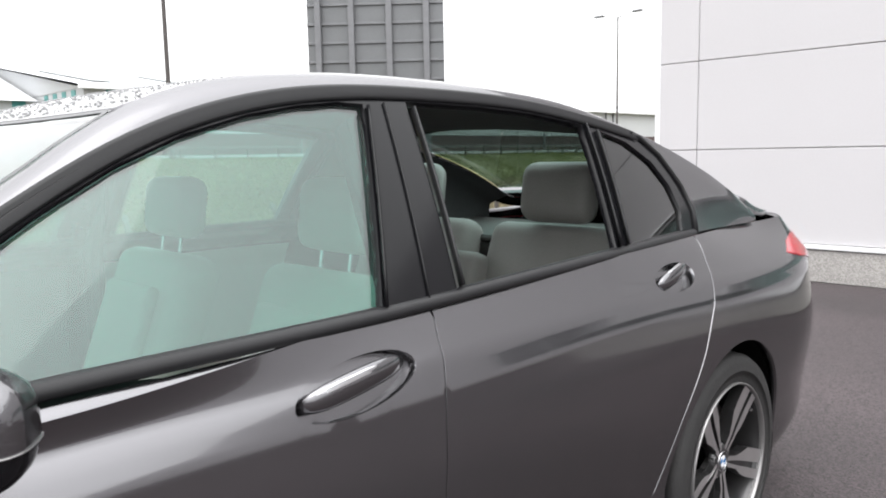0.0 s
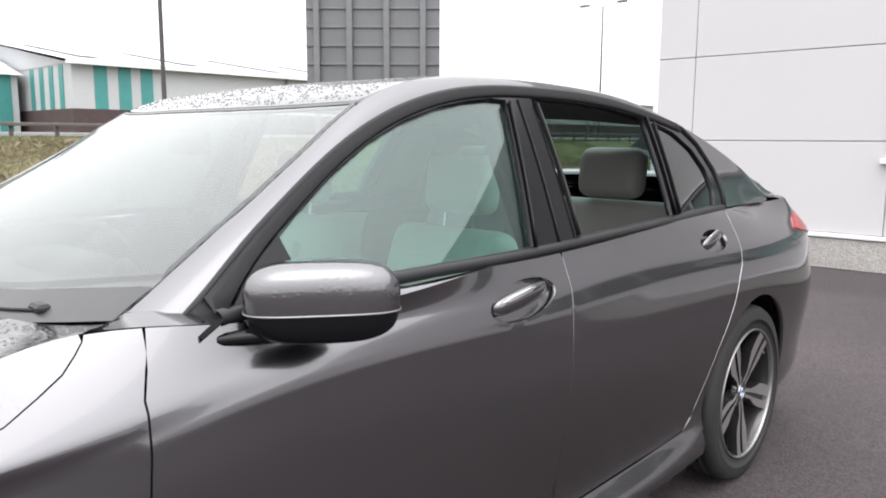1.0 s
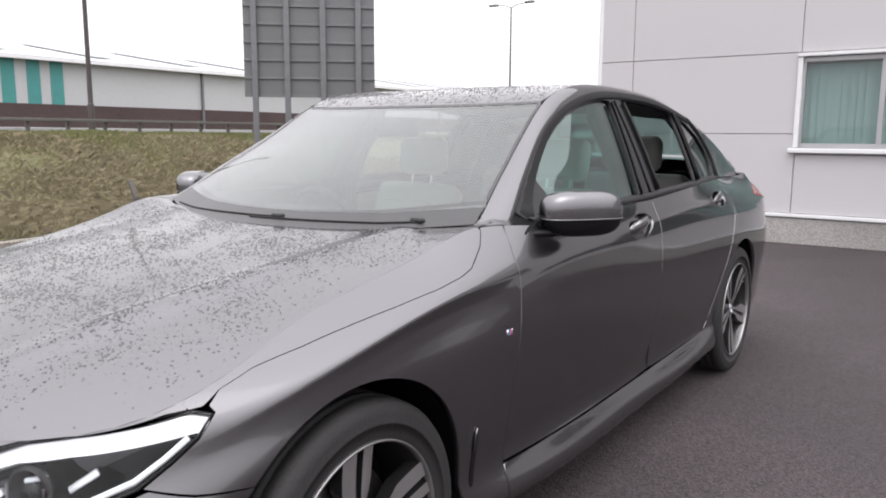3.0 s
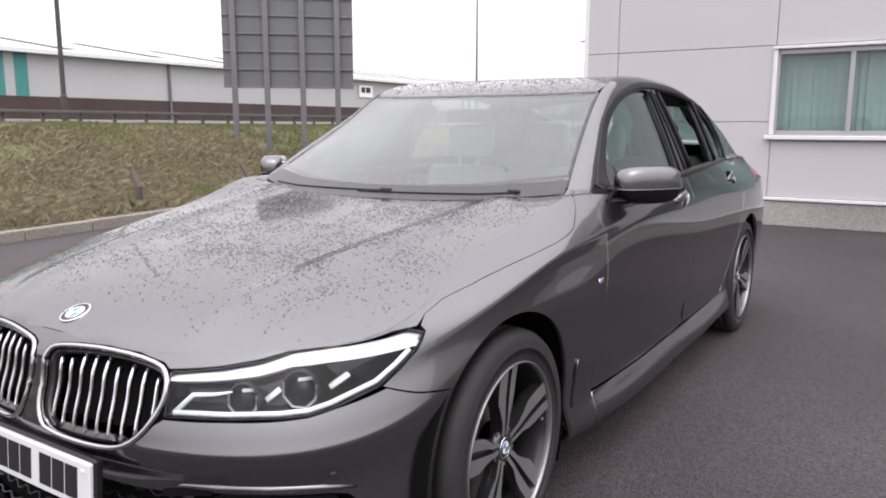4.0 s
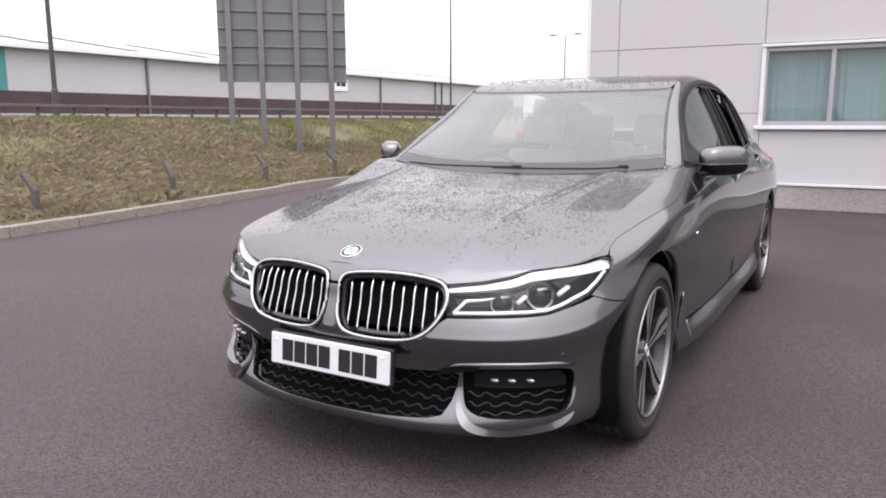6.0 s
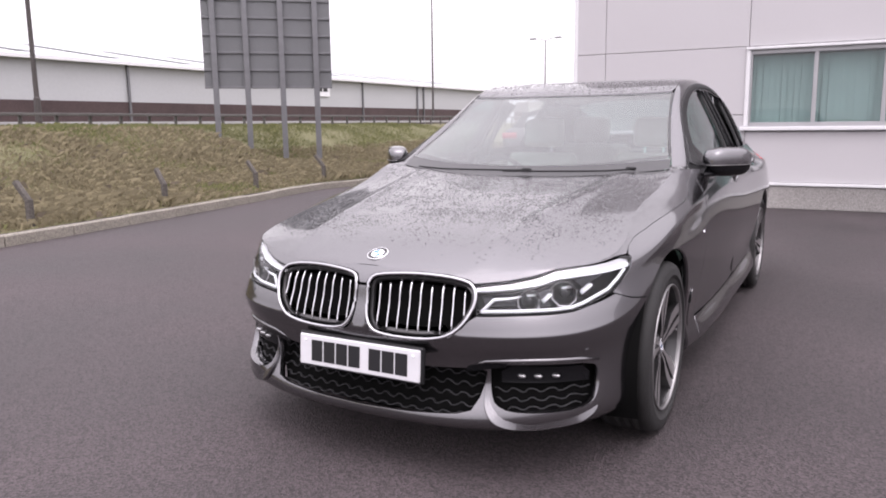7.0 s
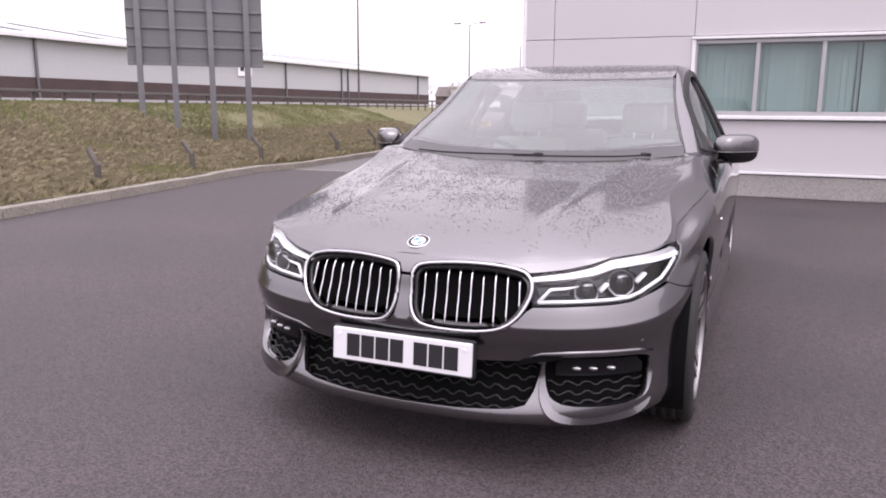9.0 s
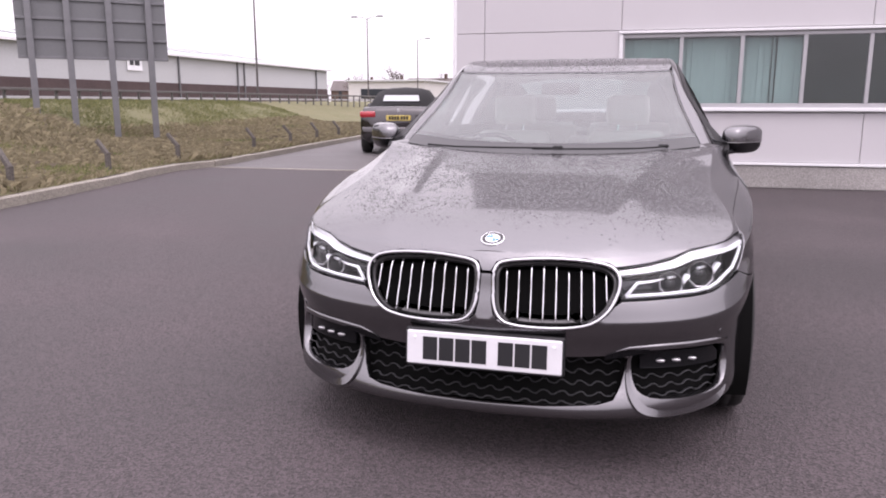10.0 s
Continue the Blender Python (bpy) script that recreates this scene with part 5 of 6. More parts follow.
# ---- door mirrors, handles, trims ----
for s in (1, -1):
    mr = part("door_mirror", tube(bmesh.new(), [(s * .845, .76, 1.0), (s * .880, .80, 1.002), (s * .91, .86, 1.004), (s * .95, .92, 1.010)], [.009, .013, .016, .018], 10, flat=1.3), M_BLACK, car, "door mirror with painted cap", True)
    turn = Matrix.Rotation(radians(54 * s), 4, "Z")
    ellipsoid((s * .970, .947, 1.060), (.134, .060, .071), 3.4, 48, 28, turn, M_DEW, "cap", mr, "painted cap with rain beads", cut=(1, -.18))
    ellipsoid((s * .970, .947, 1.060), (.132, .0585, .0715), 3.2, 48, 28, turn, M_BLACK, "lower_shell", mr, cut=(-1, -.20))
    bm = boxed(-.085, .085, .046, .0602, -.040, .040, bevel=.006)
    bmesh.ops.transform(bm, matrix=Matrix.Translation((s * .970, .947, 1.060)) @ turn, verts=bm.verts)
    part("mirror_glass", bm, M_CHROME, mr)
    ring = []
    for a in np.linspace(0, 2 * math.pi, 40, endpoint=False):
        c, q = math.cos(a), math.sin(a)
        n = (abs(c)**3.4 + abs(q)**3.4 + .18**3.4)**(1 / 3.4)
        v = turn @ Vector((c / n * .1343, q / n * .0603, 0))
        ring.append((v.x + s * .970, v.y + .947, 1.060 - .19 * .071))
    part("cap_joint", tube(bmesh.new(), ring, .0014, 6, True), M_RIM, mr)
    # handles
    for door, hole, cy, cz, L in ((fdoor, handle_f, 1.59, .963, .118), (rdoor, handle_r, 2.765, .990, .108)):
        dd = door[0 if s > 0 else 1]
        panel("handle_bowl", skin, shrink(hole, -.006) * (s, 1), M_PAINT, dd, lift=-.024, depth=-.022, step=.03, flip=False)
        ys = np.linspace(cy - L, cy + L * .93, 12)
        uv = side(*[(y, cz + .014 * (y - cy) / L) for y in ys]) * (s, 1)
        lift = [-.010, -.002, .003, .006, .008, .009, .009, .008, .006, .003, -.002, -.010]
        pts = [on_skin(q, l)[0] for q, l in zip(uv, lift)]
        h = part("door_handle", tube(bmesh.new(), [tuple(p) for p in pts], [.012, .019, .0225, .0235, .024, .024, .024, .0235, .0225, .021, .018, .012], 12, flat=.5), M_PAINT, dd, "painted grip with a chrome strip", True)
        pts = [on_skin(q + (0, .013), l + .009)[0] for q, l in zip(uv, lift)]
        part("chrome_strip", tube(bmesh.new(), [tuple(p) for p in pts[1:9]], [.004, .009, .0105, .0105, .0105, .0105, .009, .004], 8, flat=.6), M_SATIN, h)
    # belt trim, window rail trims, pillar seams
    rows = []
    for y in np.linspace(.80, 3.12, 46):
        b = BELT(y)[0]
        rows.append([(s * (b[0] + dx), y, b[1] + dz) for dx, dz in ((.003, -.012), (.008, -.008), (.009, .0), (.005, .009), (-.004, .013), (-.016, .014))])
    loft("belt_trim", rows if s > 0 else [r[::-1] for r in rows], M_TRIM, car, "black rubber belt trim")
    rows = []
    for y in np.linspace(.76, 2.95, 58):
        p = side_glass(np.array([y]), np.array([RZ(y, .030)]))[0]
        o = RAIL(y)[0]
        rows.append([(s * (p[0] + .002), y, p[2]), (s * (p[0] + .007), y, p[2] + .006), (s * (o[0] + .010), y, o[1] - .012), (s * (o[0] + .012), y, o[1] - .004), (s * (o[0] + .002), y, o[1] + .002)])
    loft("window_trim", rows if s > 0 else [r[::-1] for r in rows], M_TRIM, car, "dark trim over the door windows")
    for (y0, z0), (y1, z1), wd, mm, lf in (((1.692, 1.07), (1.832, 1.440), .010, M_BLACK, .004), ((1.80, 1.06), (1.882, 1.45), .0045, M_TRIM, .002), ((1.90, 1.08), (1.962, 1.44), .012, M_TRIM, .003), ((2.560, 1.09), (2.655, 1.418), .012, M_BLACK, .006), ((2.61, 1.09), (2.705, 1.40), .010, M_TRIM, .005)):
        pts = [side_glass(np.array([y0 + (y1 - y0) * f]), np.array([z0 + (z1 - z0) * f]))[0] + np.array([lf, 0, 0]) for f in np.linspace(0, 1, 7)]
        part("pillar_trim", tube(bmesh.new(), [(s * p[0], p[1], p[2]) for p in pts], wd, 8, flat=.4), mm, car, "", True)
for s in (1, -1):
    pts = [side_glass(np.array([y]), np.array([z]))[0] for y, z in smooth(np.array(TIP[:4] + [(2.97, RZ(2.97, .012)), (2.93, RZ(2.93, .010)), (2.93, RZ(2.93, .011))]), 0)]
    part("window_trim", tube(bmesh.new(), [(s * (p[0] + .002), p[1], p[2]) for p in pts], .009, 8), M_TRIM, car, "dark trim over the door windows", True)
# badge on the wing
for s in (1, -1):
    for k, m in enumerate((M_CHROME, M_BLUE, M_RED, M_CHROME)):
        y0 = .557 + k * .0075
        q = side((y0, .745), (y0 + .0066, .745), (y0 + .0116, .761), (y0 + .005, .761)) * (s, 1)
        panel("wing_emblem", skin, q, m, fender[0 if s > 0 else 1], lift=.0025, depth=.003, step=.01)
# upright black vents behind the front wheels
for s in (1, -1):
    vent = panel("air_vent", skin, smooth(side((.436, .49), (.443, .508), (.452, .503), (.457, .47), (.455, .40), (.449, .335), (.430, .335), (.437, .41)), 1) * (s, 1), M_BLACK, fender[0 if s > 0 else 1], "black upright air vent", lift=.002, depth=.004, step=.012)
    rod("vent_edge", side((.440, .44), (.440, .49), (.446, .506)) * (s, 1), .0018, M_SATIN, vent, .004)
# cowl and wipers
rows = []
for x in np.linspace(-.715, .715, 33):
    y0 = .535 + .30 * x * x - .02
    y1 = .50 + .27 * x * x / .58 + .05
    z1 = float(top_skin(np.array([x]), np.array([y1 + .02]))[0, 2])
    z0 = float(bonnet_fit(np.array([x]), np.array([min(y0, .58)]))[0, 2])
    rows.append([(x, y0 - .03, z0 - .03), (x, y0, z0 - .022), (x, y1, z1 - .012), (x, y1 + .06, z1 - .02)])
loft("cowl", [r for r in rows], M_TRIM, car, "black plastic scuttle below the windscreen")
for x0, x1, dy in ((-.62, .10, .0), (-.05, .60, .0)):
    pts = []
    for f in np.linspace(0, 1, 10):
        x = x0 + (x1 - x0) * f
        y = .492 + .33 * x * x + .012 * f
        pts.append((x, y, float(top_skin(np.array([x]), np.array([y]))[0, 2]) + .004))
    wp = part("wiper", tube(bmesh.new(), pts, .0035, 6), M_TRIM, car, "black windscreen wiper", True)
    part("wiper_cap", boxed(x1 - .05, x1, pts[-1][1] - .012, pts[-1][1] + .014, pts[-1][2] - .008, pts[-1][2] + .010, bevel=.006), M_TRIM, wp)

# ---- cabin ----
def seat(x, y, s, tall=1.0):
    """A front seat."""
    st = part("seat", boxed(x - .22, x + .22, y - .22, y + .22, .26, .40, bevel=.03), M_CARPET, car, "ivory leather seat")
    pillow("cushion", x - .26, x + .26, y - .30, y + .26, .38, .54, .06, M_LEATHER, st, -6)
    pillow("bolster", x - .285, x - .215, y - .28, y + .24, .42, .585, .03, M_LEATHER, st, -6)
    pillow("bolster", x + .215, x + .285, y - .28, y + .24, .42, .585, .03, M_LEATHER, st, -6)
    pillow("backrest", x - .245, x + .245, y + .19, y + .33, .50, 1.09, .06, M_LEATHER, st, 20)
    pillow("backrest_panel", x - .15, x + .15, y + .165, y + .21, .56, 1.0, .02, M_LEATHER, st, 20)
    pillow("headrest", x - .14, x + .14, y + .42, y + .52, 1.10, 1.29, .045, M_LEATHER, st, 8)
    for dx in (-.06, .06):
        part("headrest_post", tube(bmesh.new(), [(x + dx, y + .455, 1.02), (x + dx, y + .475, 1.14)], .006, 6), M_CHROME, st)
    return st


seat(.37, 1.50, 1)
seat(-.37, 1.42, 1)
# the front seats' leather settings at well under half their tone
M_REAR = mat("darker_leather", (.24, .235, .225), .5, bump=.15, scale=220, vary=.1, vscale=6)
bench = part("rear_bench", boxed(-.62, .62, 2.30, 2.85, .28, .40, bevel=.03), M_CARPET, car, "leather rear bench, darker and greyer than the front seats")
for x in (-.36, .36):
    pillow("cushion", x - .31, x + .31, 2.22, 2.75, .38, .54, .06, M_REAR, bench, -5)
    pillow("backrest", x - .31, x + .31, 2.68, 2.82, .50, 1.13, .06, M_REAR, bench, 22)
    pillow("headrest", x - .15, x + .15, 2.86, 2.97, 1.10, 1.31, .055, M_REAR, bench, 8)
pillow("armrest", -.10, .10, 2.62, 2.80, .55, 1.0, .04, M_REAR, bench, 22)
part("parcel_shelf", boxed(-.66, .66, 2.98, 3.62, 1.00, 1.03, bevel=.01), M_CARPET, car)
dash = part("dashboard", boxed(-.76, .76, .72, 1.06, .70, .955, bevel=.06, seg=4), M_CARPET, car, "dark dashboard", True)
part("instrument_hood", boxed(-.56, -.18, .92, 1.10, .90, 1.0, bevel=.04, seg=3), M_CARPET, dash, "", True)
part("centre_console", boxed(-.12, .12, .95, 1.95, .35, .66, bevel=.04, seg=3), M_CARPET, car, "", True)
bm = bmesh.new()
ringp = [(-.37 + .18 * math.cos(a), 1.20 - .18 * math.sin(a) * math.sin(radians(25)), .90 + .18 * math.sin(a) * math.cos(radians(25))) for a in np.linspace(0, 2 * math.pi, 36, endpoint=False)]
sw = part("steering_wheel", tube(bm, ringp, .016, 10, True), M_TRIM, car, "dark leather steering wheel", True)
for a in (radians(195), radians(-15), radians(270)):
    part("wheel_spoke", tube(bmesh.new(), [(-.37, 1.20, .90), (-.37 + .17 * math.cos(a), 1.20 - .17 * math.sin(a) * .42, .90 + .17 * math.sin(a) * .9)], .018, 6, flat=.6), M_TRIM, sw)
ellipsoid((-.37, 1.195, .90), (.06, .03, .055), 2.4, 20, 12, None, M_TRIM, "airbag_cover", sw)
part("inner_mirror", boxed(-.11, .11, 1.22, 1.25, 1.29, 1.355, bevel=.012), M_TRIM, car, "", True)
part("floor_carpet", boxed(-.72, .72, .55, 3.0, .23, .27), M_CARPET, car)
part("rear_bulkhead", boxed(-.62, .62, 2.98, 3.02, .25, 1.0), M_CARPET, car)
part("front_bulkhead", boxed(-.78, .78, .56, .62, .25, .97), M_CARPET, car)
M_HEAD = mat("dark_headlining", (.06, .06, .062), .9, vary=.06)
hl = np.array([(0, 1.30), *[(x, 1.30 + .34 * x**2) for x in np.linspace(.1, .5, 5)], *[(ED(y) - .02, y) for y in np.linspace(1.45, 2.9, 10)], *[(x, 2.80 + .5 * x**2) for x in np.linspace(.45, 0, 6)]])
hl = np.concatenate([hl, (hl[1:-1] * (-1, 1))[::-1]])
panel("headlining", top_skin, hl, M_HEAD, car, lift=-.035, depth=0, step=.08)
for s in (1, -1):
    for y0, y1 in ((.78, 1.72), (1.84, 2.60)):
        ys = np.linspace(y0, y1, 8)
        q = np.concatenate([side(*[(y, .36) for y in ys]), np.array([(u_side(y), 7.6 * VSTEP) for y in ys[::-1]])]) * (s, 1)
        panel("door_card", skin, q, M_CARPET if y0 < 1 else M_LEATHER, fdoor[0 if s > 0 else 1] if y0 < 1 else rdoor[0 if s > 0 else 1], lift=-.085, depth=.0, step=.06)
    # rear pillar inside
    rows = []
    for y in np.linspace(2.86, 3.70, 14):
        o, b = RAIL(y)[0], BELT(y)[0]
        i = top_skin(np.array([ED(y) - .03]), np.array([y]))[0]
        rows.append([(s * (i[0] - .02), y, i[2] - .03), (s * (o[0] - .05), y, o[1] - .03), (s * (b[0] - .06), y, 1.0)])
    rows = [r for r in rows if r[0][2] > 1.06]
    loft("pillar_cover", rows if s < 0 else [r[::-1] for r in rows], M_HEAD, car)
    # centre pillar inside
    part("pillar_cover", tube(bmesh.new(), [(s * .80, 1.80, .35), (s * .80, 1.80, 1.03), (s * .60, 1.84, 1.40)], .05, 8, flat=.6), M_HEAD, car)
# tail lamps
for s in (1, -1):
    q = np.concatenate([side((3.72, .955), (3.86, .985), (4.0, 1.0)), [(PLAN_U[-1] - .55, 7.4 * VSTEP), (PLAN_U[-1] - .55, 6.3 * VSTEP)], side((4.0, .90), (3.86, .925))]) * (s, 1)
    panel("tail_lamp", skin, q, M_RED, car, lift=.004, depth=.01, step=.03, label="red tail lamp")

# ---- fence posts with bent tops along the kerb ----
M_FENCE = stone("old_concrete_post", (.095, .085, .075), 60, .4, .9, .3, .7)
_fp = None
for i, y in enumerate((-7.0, -4.8, -2.4, -.1, 2.3, 4.6, 7.05, 9.4, 12.55, 15.05, 17.3, 19.6)):
    x = float(KERB(y)[0, 0]) - .34
    z = float(ground_z(np.array([x]), np.array([y]))[0])
    m = pose(x, y, z, random.uniform(-3, 3), random.uniform(-4, 4), random.uniform(-12, 12))
    if _fp is None:
        bm = bmesh.new()
        box(bm, -.036, .036, -.036, .036, -.25, .32, .008)
        box(bm, -.032, .032, -.032, .032, 0, .30, .008, m=Matrix.Translation((0, 0, .30)) @ Matrix.Rotation(radians(-42), 4, "Y"))
        _fp = tagged(obj("fence_post", bm, M_FENCE), "short weathered concrete fence post with a bent top", "fence post", "fence posts on the bank")
        _fp.matrix_world = m
    else:
        copy_thing(_fp, m)

# ---- grass on the bank ----
def blade_mat(name, lo, hi):
    m, t, p, link = nodes_of(name)
    n = t.nodes
    g = n.new("ShaderNodeNewGeometry")
    r = n.new("ShaderNodeValToRGB")
    e = r.color_ramp.elements
    e[0].color, e[1].color = (*lo, 1), (*hi, 1)
    k = e.new(.5)
    k.color = tuple((a + b) / 2 * .85 for a, b in zip(lo, hi)) + (1,)
    link(g.outputs["Random Per Island"], r.inputs[0]), link(r.outputs[0], p.inputs["Base Color"])
    p.inputs["Roughness"].default_value = .75
    return m


def tufts(name, count, seed, keep, hlo, hhi, width, lean, material, label):
    rng = np.random.default_rng(seed)
    V, F = [], []
    made = 0
    while made < count:
        n = 20000
        y = -9 + 42 * rng.random(n)**1.35
        d = 12.0 * rng.random(n)
        x = KERB(y)[:, 0] - .16 - d
        z = RISE(np.clip(d - set_back(y), 0, 13))[:, 0]
        pat = np.array([noise.noise(Vector((a * .55, b * .55, seed))) + .5 * noise.noise(Vector((a * 2.3, b * 2.3, seed + 9))) for a, b in zip(x, y)])
        ok = keep(d, pat, rng.random(n))
        x, y, z = x[ok][:count - made], y[ok][:count - made], z[ok][:count - made]
        m = len(x)
        a, h = rng.random(m) * 2 * math.pi, (hlo + (hhi - hlo) * rng.random(m)**1.6) * np.clip(1 + .8 * pat[ok][:m], .4, 1.8)
        l, la = lean * (.3 + rng.random(m)), rng.random(m) * 2 * math.pi
        w = width * (.6 + .8 * rng.random(m))
        dx, dy = np.cos(a) * w, np.sin(a) * w
        lx, ly = np.cos(la) * l * h, np.sin(la) * l * h
        for q in ((x - dx, y - dy, z - .02), (x + dx, y + dy, z - .02), (x + lx * .45 + dx * .6, y + ly * .45 + dy * .6, z + h * .6), (x + lx, y + ly, z + h * (1 - .35 * lean))):
            V.append(np.stack(q, 1))
        F.append(m)
        made += m
    verts, faces, k = [], [], 0
    for i, m in enumerate(F):
        A = np.stack(V[4 * i:4 * i + 4], 1).reshape(-1, 3)
        verts.append(A)
        b = k + 4 * np.arange(m)
        faces.append(np.stack([np.stack([b, b + 1, b + 2], 1), np.stack([b, b + 2, b + 3], 1)], 1).reshape(-1, 3))
        k += 4 * m
    me = bpy.data.meshes.new(name)
    me.from_pydata(np.concatenate(verts).tolist(), [], np.concatenate(faces).tolist())
    me.materials.append(material)
    return tagged(new(name, me), label, "grass", kind="stuff")


tufts("grass", 210000, 5, lambda d, p, r: (r < .52 + .35 * p + .5 * (d > 5.5)), .03, .12, .004, .7, blade_mat("green_grass_blades", (.095, .108, .034), (.19, .192, .075)), "short green grass on the bank")
tufts("dead_grass", 170000, 8, lambda d, p, r: (r < .68 - .35 * p) & (d < 6.2) & (r < 1.15 - d * .15), .05, .20, .004, 1.0, blade_mat("straw_grass_blades", (.14, .118, .068), (.29, .25, .152)), "tangled straw-coloured dead grass on the bank")
tufts("bramble_stems", 1500, 12, lambda d, p, r: (p < .0) & (d < 5), .10, .28, .004, 1.2, blade_mat("brown_stems", (.10, .08, .055), (.17, .14, .10)), "brown dead stems on the bank")

# ---- paler paving past the yard's joint ----
bm = bmesh.new()
_k = [float(KERB(y)[0, 0]) + .02 for y in (9.9, 14, 20, 30)]
vs = [bm.verts.new(p) for p in ((_k[0], 9.9, .004), (CORNER_X - .05, 9.75, .004), (CORNER_X - .05, 30, .004), (_k[3], 30, .004), (_k[2], 20, .004), (_k[1], 14, .004))]
bm.faces.new(vs)
M_PALE = stone("paler_worn_asphalt", (.092, .085, .085), 80, .4, .8, .4, .75, .2)
tagged(obj("pavement", bm, M_PALE), "paler worn asphalt drive past a joint", "pavement", kind="structure")
tagged(obj("trim", boxed(_k[0], CORNER_X - .05, 9.80, 9.90, -.02, .008), M_KERB), "flush concrete edging strip across the drive", "edging", kind="structure")

# ---- the convertible parked down the drive ----
M_CAB = paint("dark_bronze_paint", (.035, .030, .032))
M_CLOTH = mat("black_canvas", (.014, .014, .015), .9, bump=.3, scale=150)
M_YPLATE = mat("yellow_plate_film", (.62, .48, .12), .4, vary=.05)


def small_car(name, label, at, paint_m, soft):
    """A compact two-door seen from behind: x across, y forwards, the rear bumper at y = 0."""
    c = thing(name, label, "car", at=at)
    secs = []
    for y, w, zb, zs, zt in ((0.0, .70, .34, .62, .90), (.06, .83, .27, .62, 1.0), (.35, .875, .22, .66, 1.02), (.8, .887, .2, .68, 1.0), (1.6, .885, .2, .68, .98), (2.6, .885, .2, .66, .95), (3.4, .87, .2, .62, .90), (4.0, .80, .22, .58, .78), (4.4, .58, .3, .5, .62)):
        half = [(0, zb), (w * .8, zb), (w * .97, zb + .1), (w, zs), (w * .98, (zs + zt) / 2 + .04), (w * .90, zt - .02), (w * .6, zt), (0, zt + .01)]
        secs.append([(x, y, z) for x, z in half] + [(-x, y, z) for x, z in half[-2:0:-1]])
    bm = bmesh.new()
    rings = [[bm.verts.new(p) for p in s] for s in secs]
    for A, B in zip(rings, rings[1:]):
        for k in range(len(A)):
            bm.faces.new((A[k], A[(k + 1) % len(A)], B[(k + 1) % len(A)], B[k]))
    bm.faces.new(rings[0]), bm.faces.new(rings[-1][::-1])
    bmesh.ops.recalc_face_normals(bm, faces=bm.faces)
    part("body", bm, paint_m, c, "", True)
    secs = []
    for y, w, z in ((.42, .66, 1.03), (.62, .64, 1.22), (.95, .60, 1.38), (1.5, .58, 1.42), (2.0, .58, 1.39), (2.7, .68, 1.0)):
        secs.append([(-w * 1.12, y, .98), (-w * 1.05, y, (z + .98) / 2), (-w * .92, y, z - .05), (-w * .6, y, z), (0, y, z + .02), (w * .6, y, z), (w * .92, y, z - .05), (w * 1.05, y, (z + .98) / 2), (w * 1.12, y, .98)])
    loft("soft_top" if soft else "cabin", secs, M_CLOTH if soft else M_BLACK, c)
    bm = bmesh.new()
    q = [bm.verts.new(p) for p in ((-.40, .485, 1.13), (.40, .485, 1.13), (.37, .61, 1.255), (-.37, .61, 1.255))]
    bm.faces.new(q)
    # opaque sheet for the glass; its sky sheen is put into the pale colour
    part("rear_screen", bm, mat("sky_paled_rear_screen", (.50, .52, .53), .15, vary=.02), c)
    for s in (-1, 1):
        b = boxed(s * .66 - .17, s * .66 + .17, -.014, .14, .785, .915, bevel=.03, seg=2)
        part("tail_lamp", b, M_RED, c, "red tail lamp", True)
        for y in (.78, 3.45):
            bm = lathe([(-.1, .2), (-.1, .30), (-.08, .32), (.08, .32), (.1, .30), (.1, .2), (.06, .02)], 28)
            bmesh.ops.transform(bm, matrix=Matrix.Translation((s * .80, y, .32)) @ Matrix.Diagonal((s, 1, 1, 1)), verts=bm.verts)
            wv = part("wheel", bm, M_RUBBER, c, "", True)
        ellipsoid((s * .98, 2.45, 1.02), (.10, .06, .06), 2.8, 20, 12, None, paint_m, "door_mirror", c)
    part("bumper", boxed(-.80, .80, -.03, .2, .33, .60, bevel=.06, seg=3), paint_m, c, "", True)
    part("diffuser", boxed(-.62, .62, -.035, .2, .24, .36, bevel=.03), M_TRIM, c)
    np_ = part("number_plate", boxed(-.26, .26, -.022, .02, .72, .83, bevel=.004), M_YPLATE, c, "yellow number plate with plain dark bars")
    for k in range(7):
        part("plate_bar", boxed(-.205 + k * .058 + (.02 if k > 3 else 0), -.16 + k * .058 + (.02 if k > 3 else 0), -.0255, -.02, .738, .812), M_INK, np_)
    bm = lathe([(0, .035), (.006, .033), (.007, 0)], 20)
    bmesh.ops.transform(bm, matrix=Matrix.Translation((0, -.0, .93)) @ Matrix.Rotation(radians(-90), 4, "Z"), verts=bm.verts)
    part("round_badge", bm, M_SATIN, c)
    return c


small_car("convertible_car", "dark bronze convertible with a closed black soft top, parked", pose(-5.25, 14.2, 0, 0, 0, 11) @ Matrix.Scale(1.13, 4), M_CAB, True)
small_car("hatchback_car", "pale silver car parked beyond the convertible", pose(-7.3, 25.5, 0, 0, 0, 10), paint("pale_silver_paint", (.55, .55, .56)), False)

# ---- far buildings and trees down the road ----
# brown tiles, lightened towards grey: distance haze is put into the colour
M_TILE = mat("haze_paled_brown_roof_tiles", (.12, .105, .10), .85, bump=.3, scale=8, vary=.2)
M_BRICKRED = mat("dull_red_brick", (.105, .072, .06), .9, bump=.2, scale=10, vary=.2)
M_PLASTER = mat("pale_plaster", (.55, .54, .52), .8, vary=.08)
M_DARKGLASS = mat("dark_window_glass", (.03, .035, .04), .1, vary=.05)


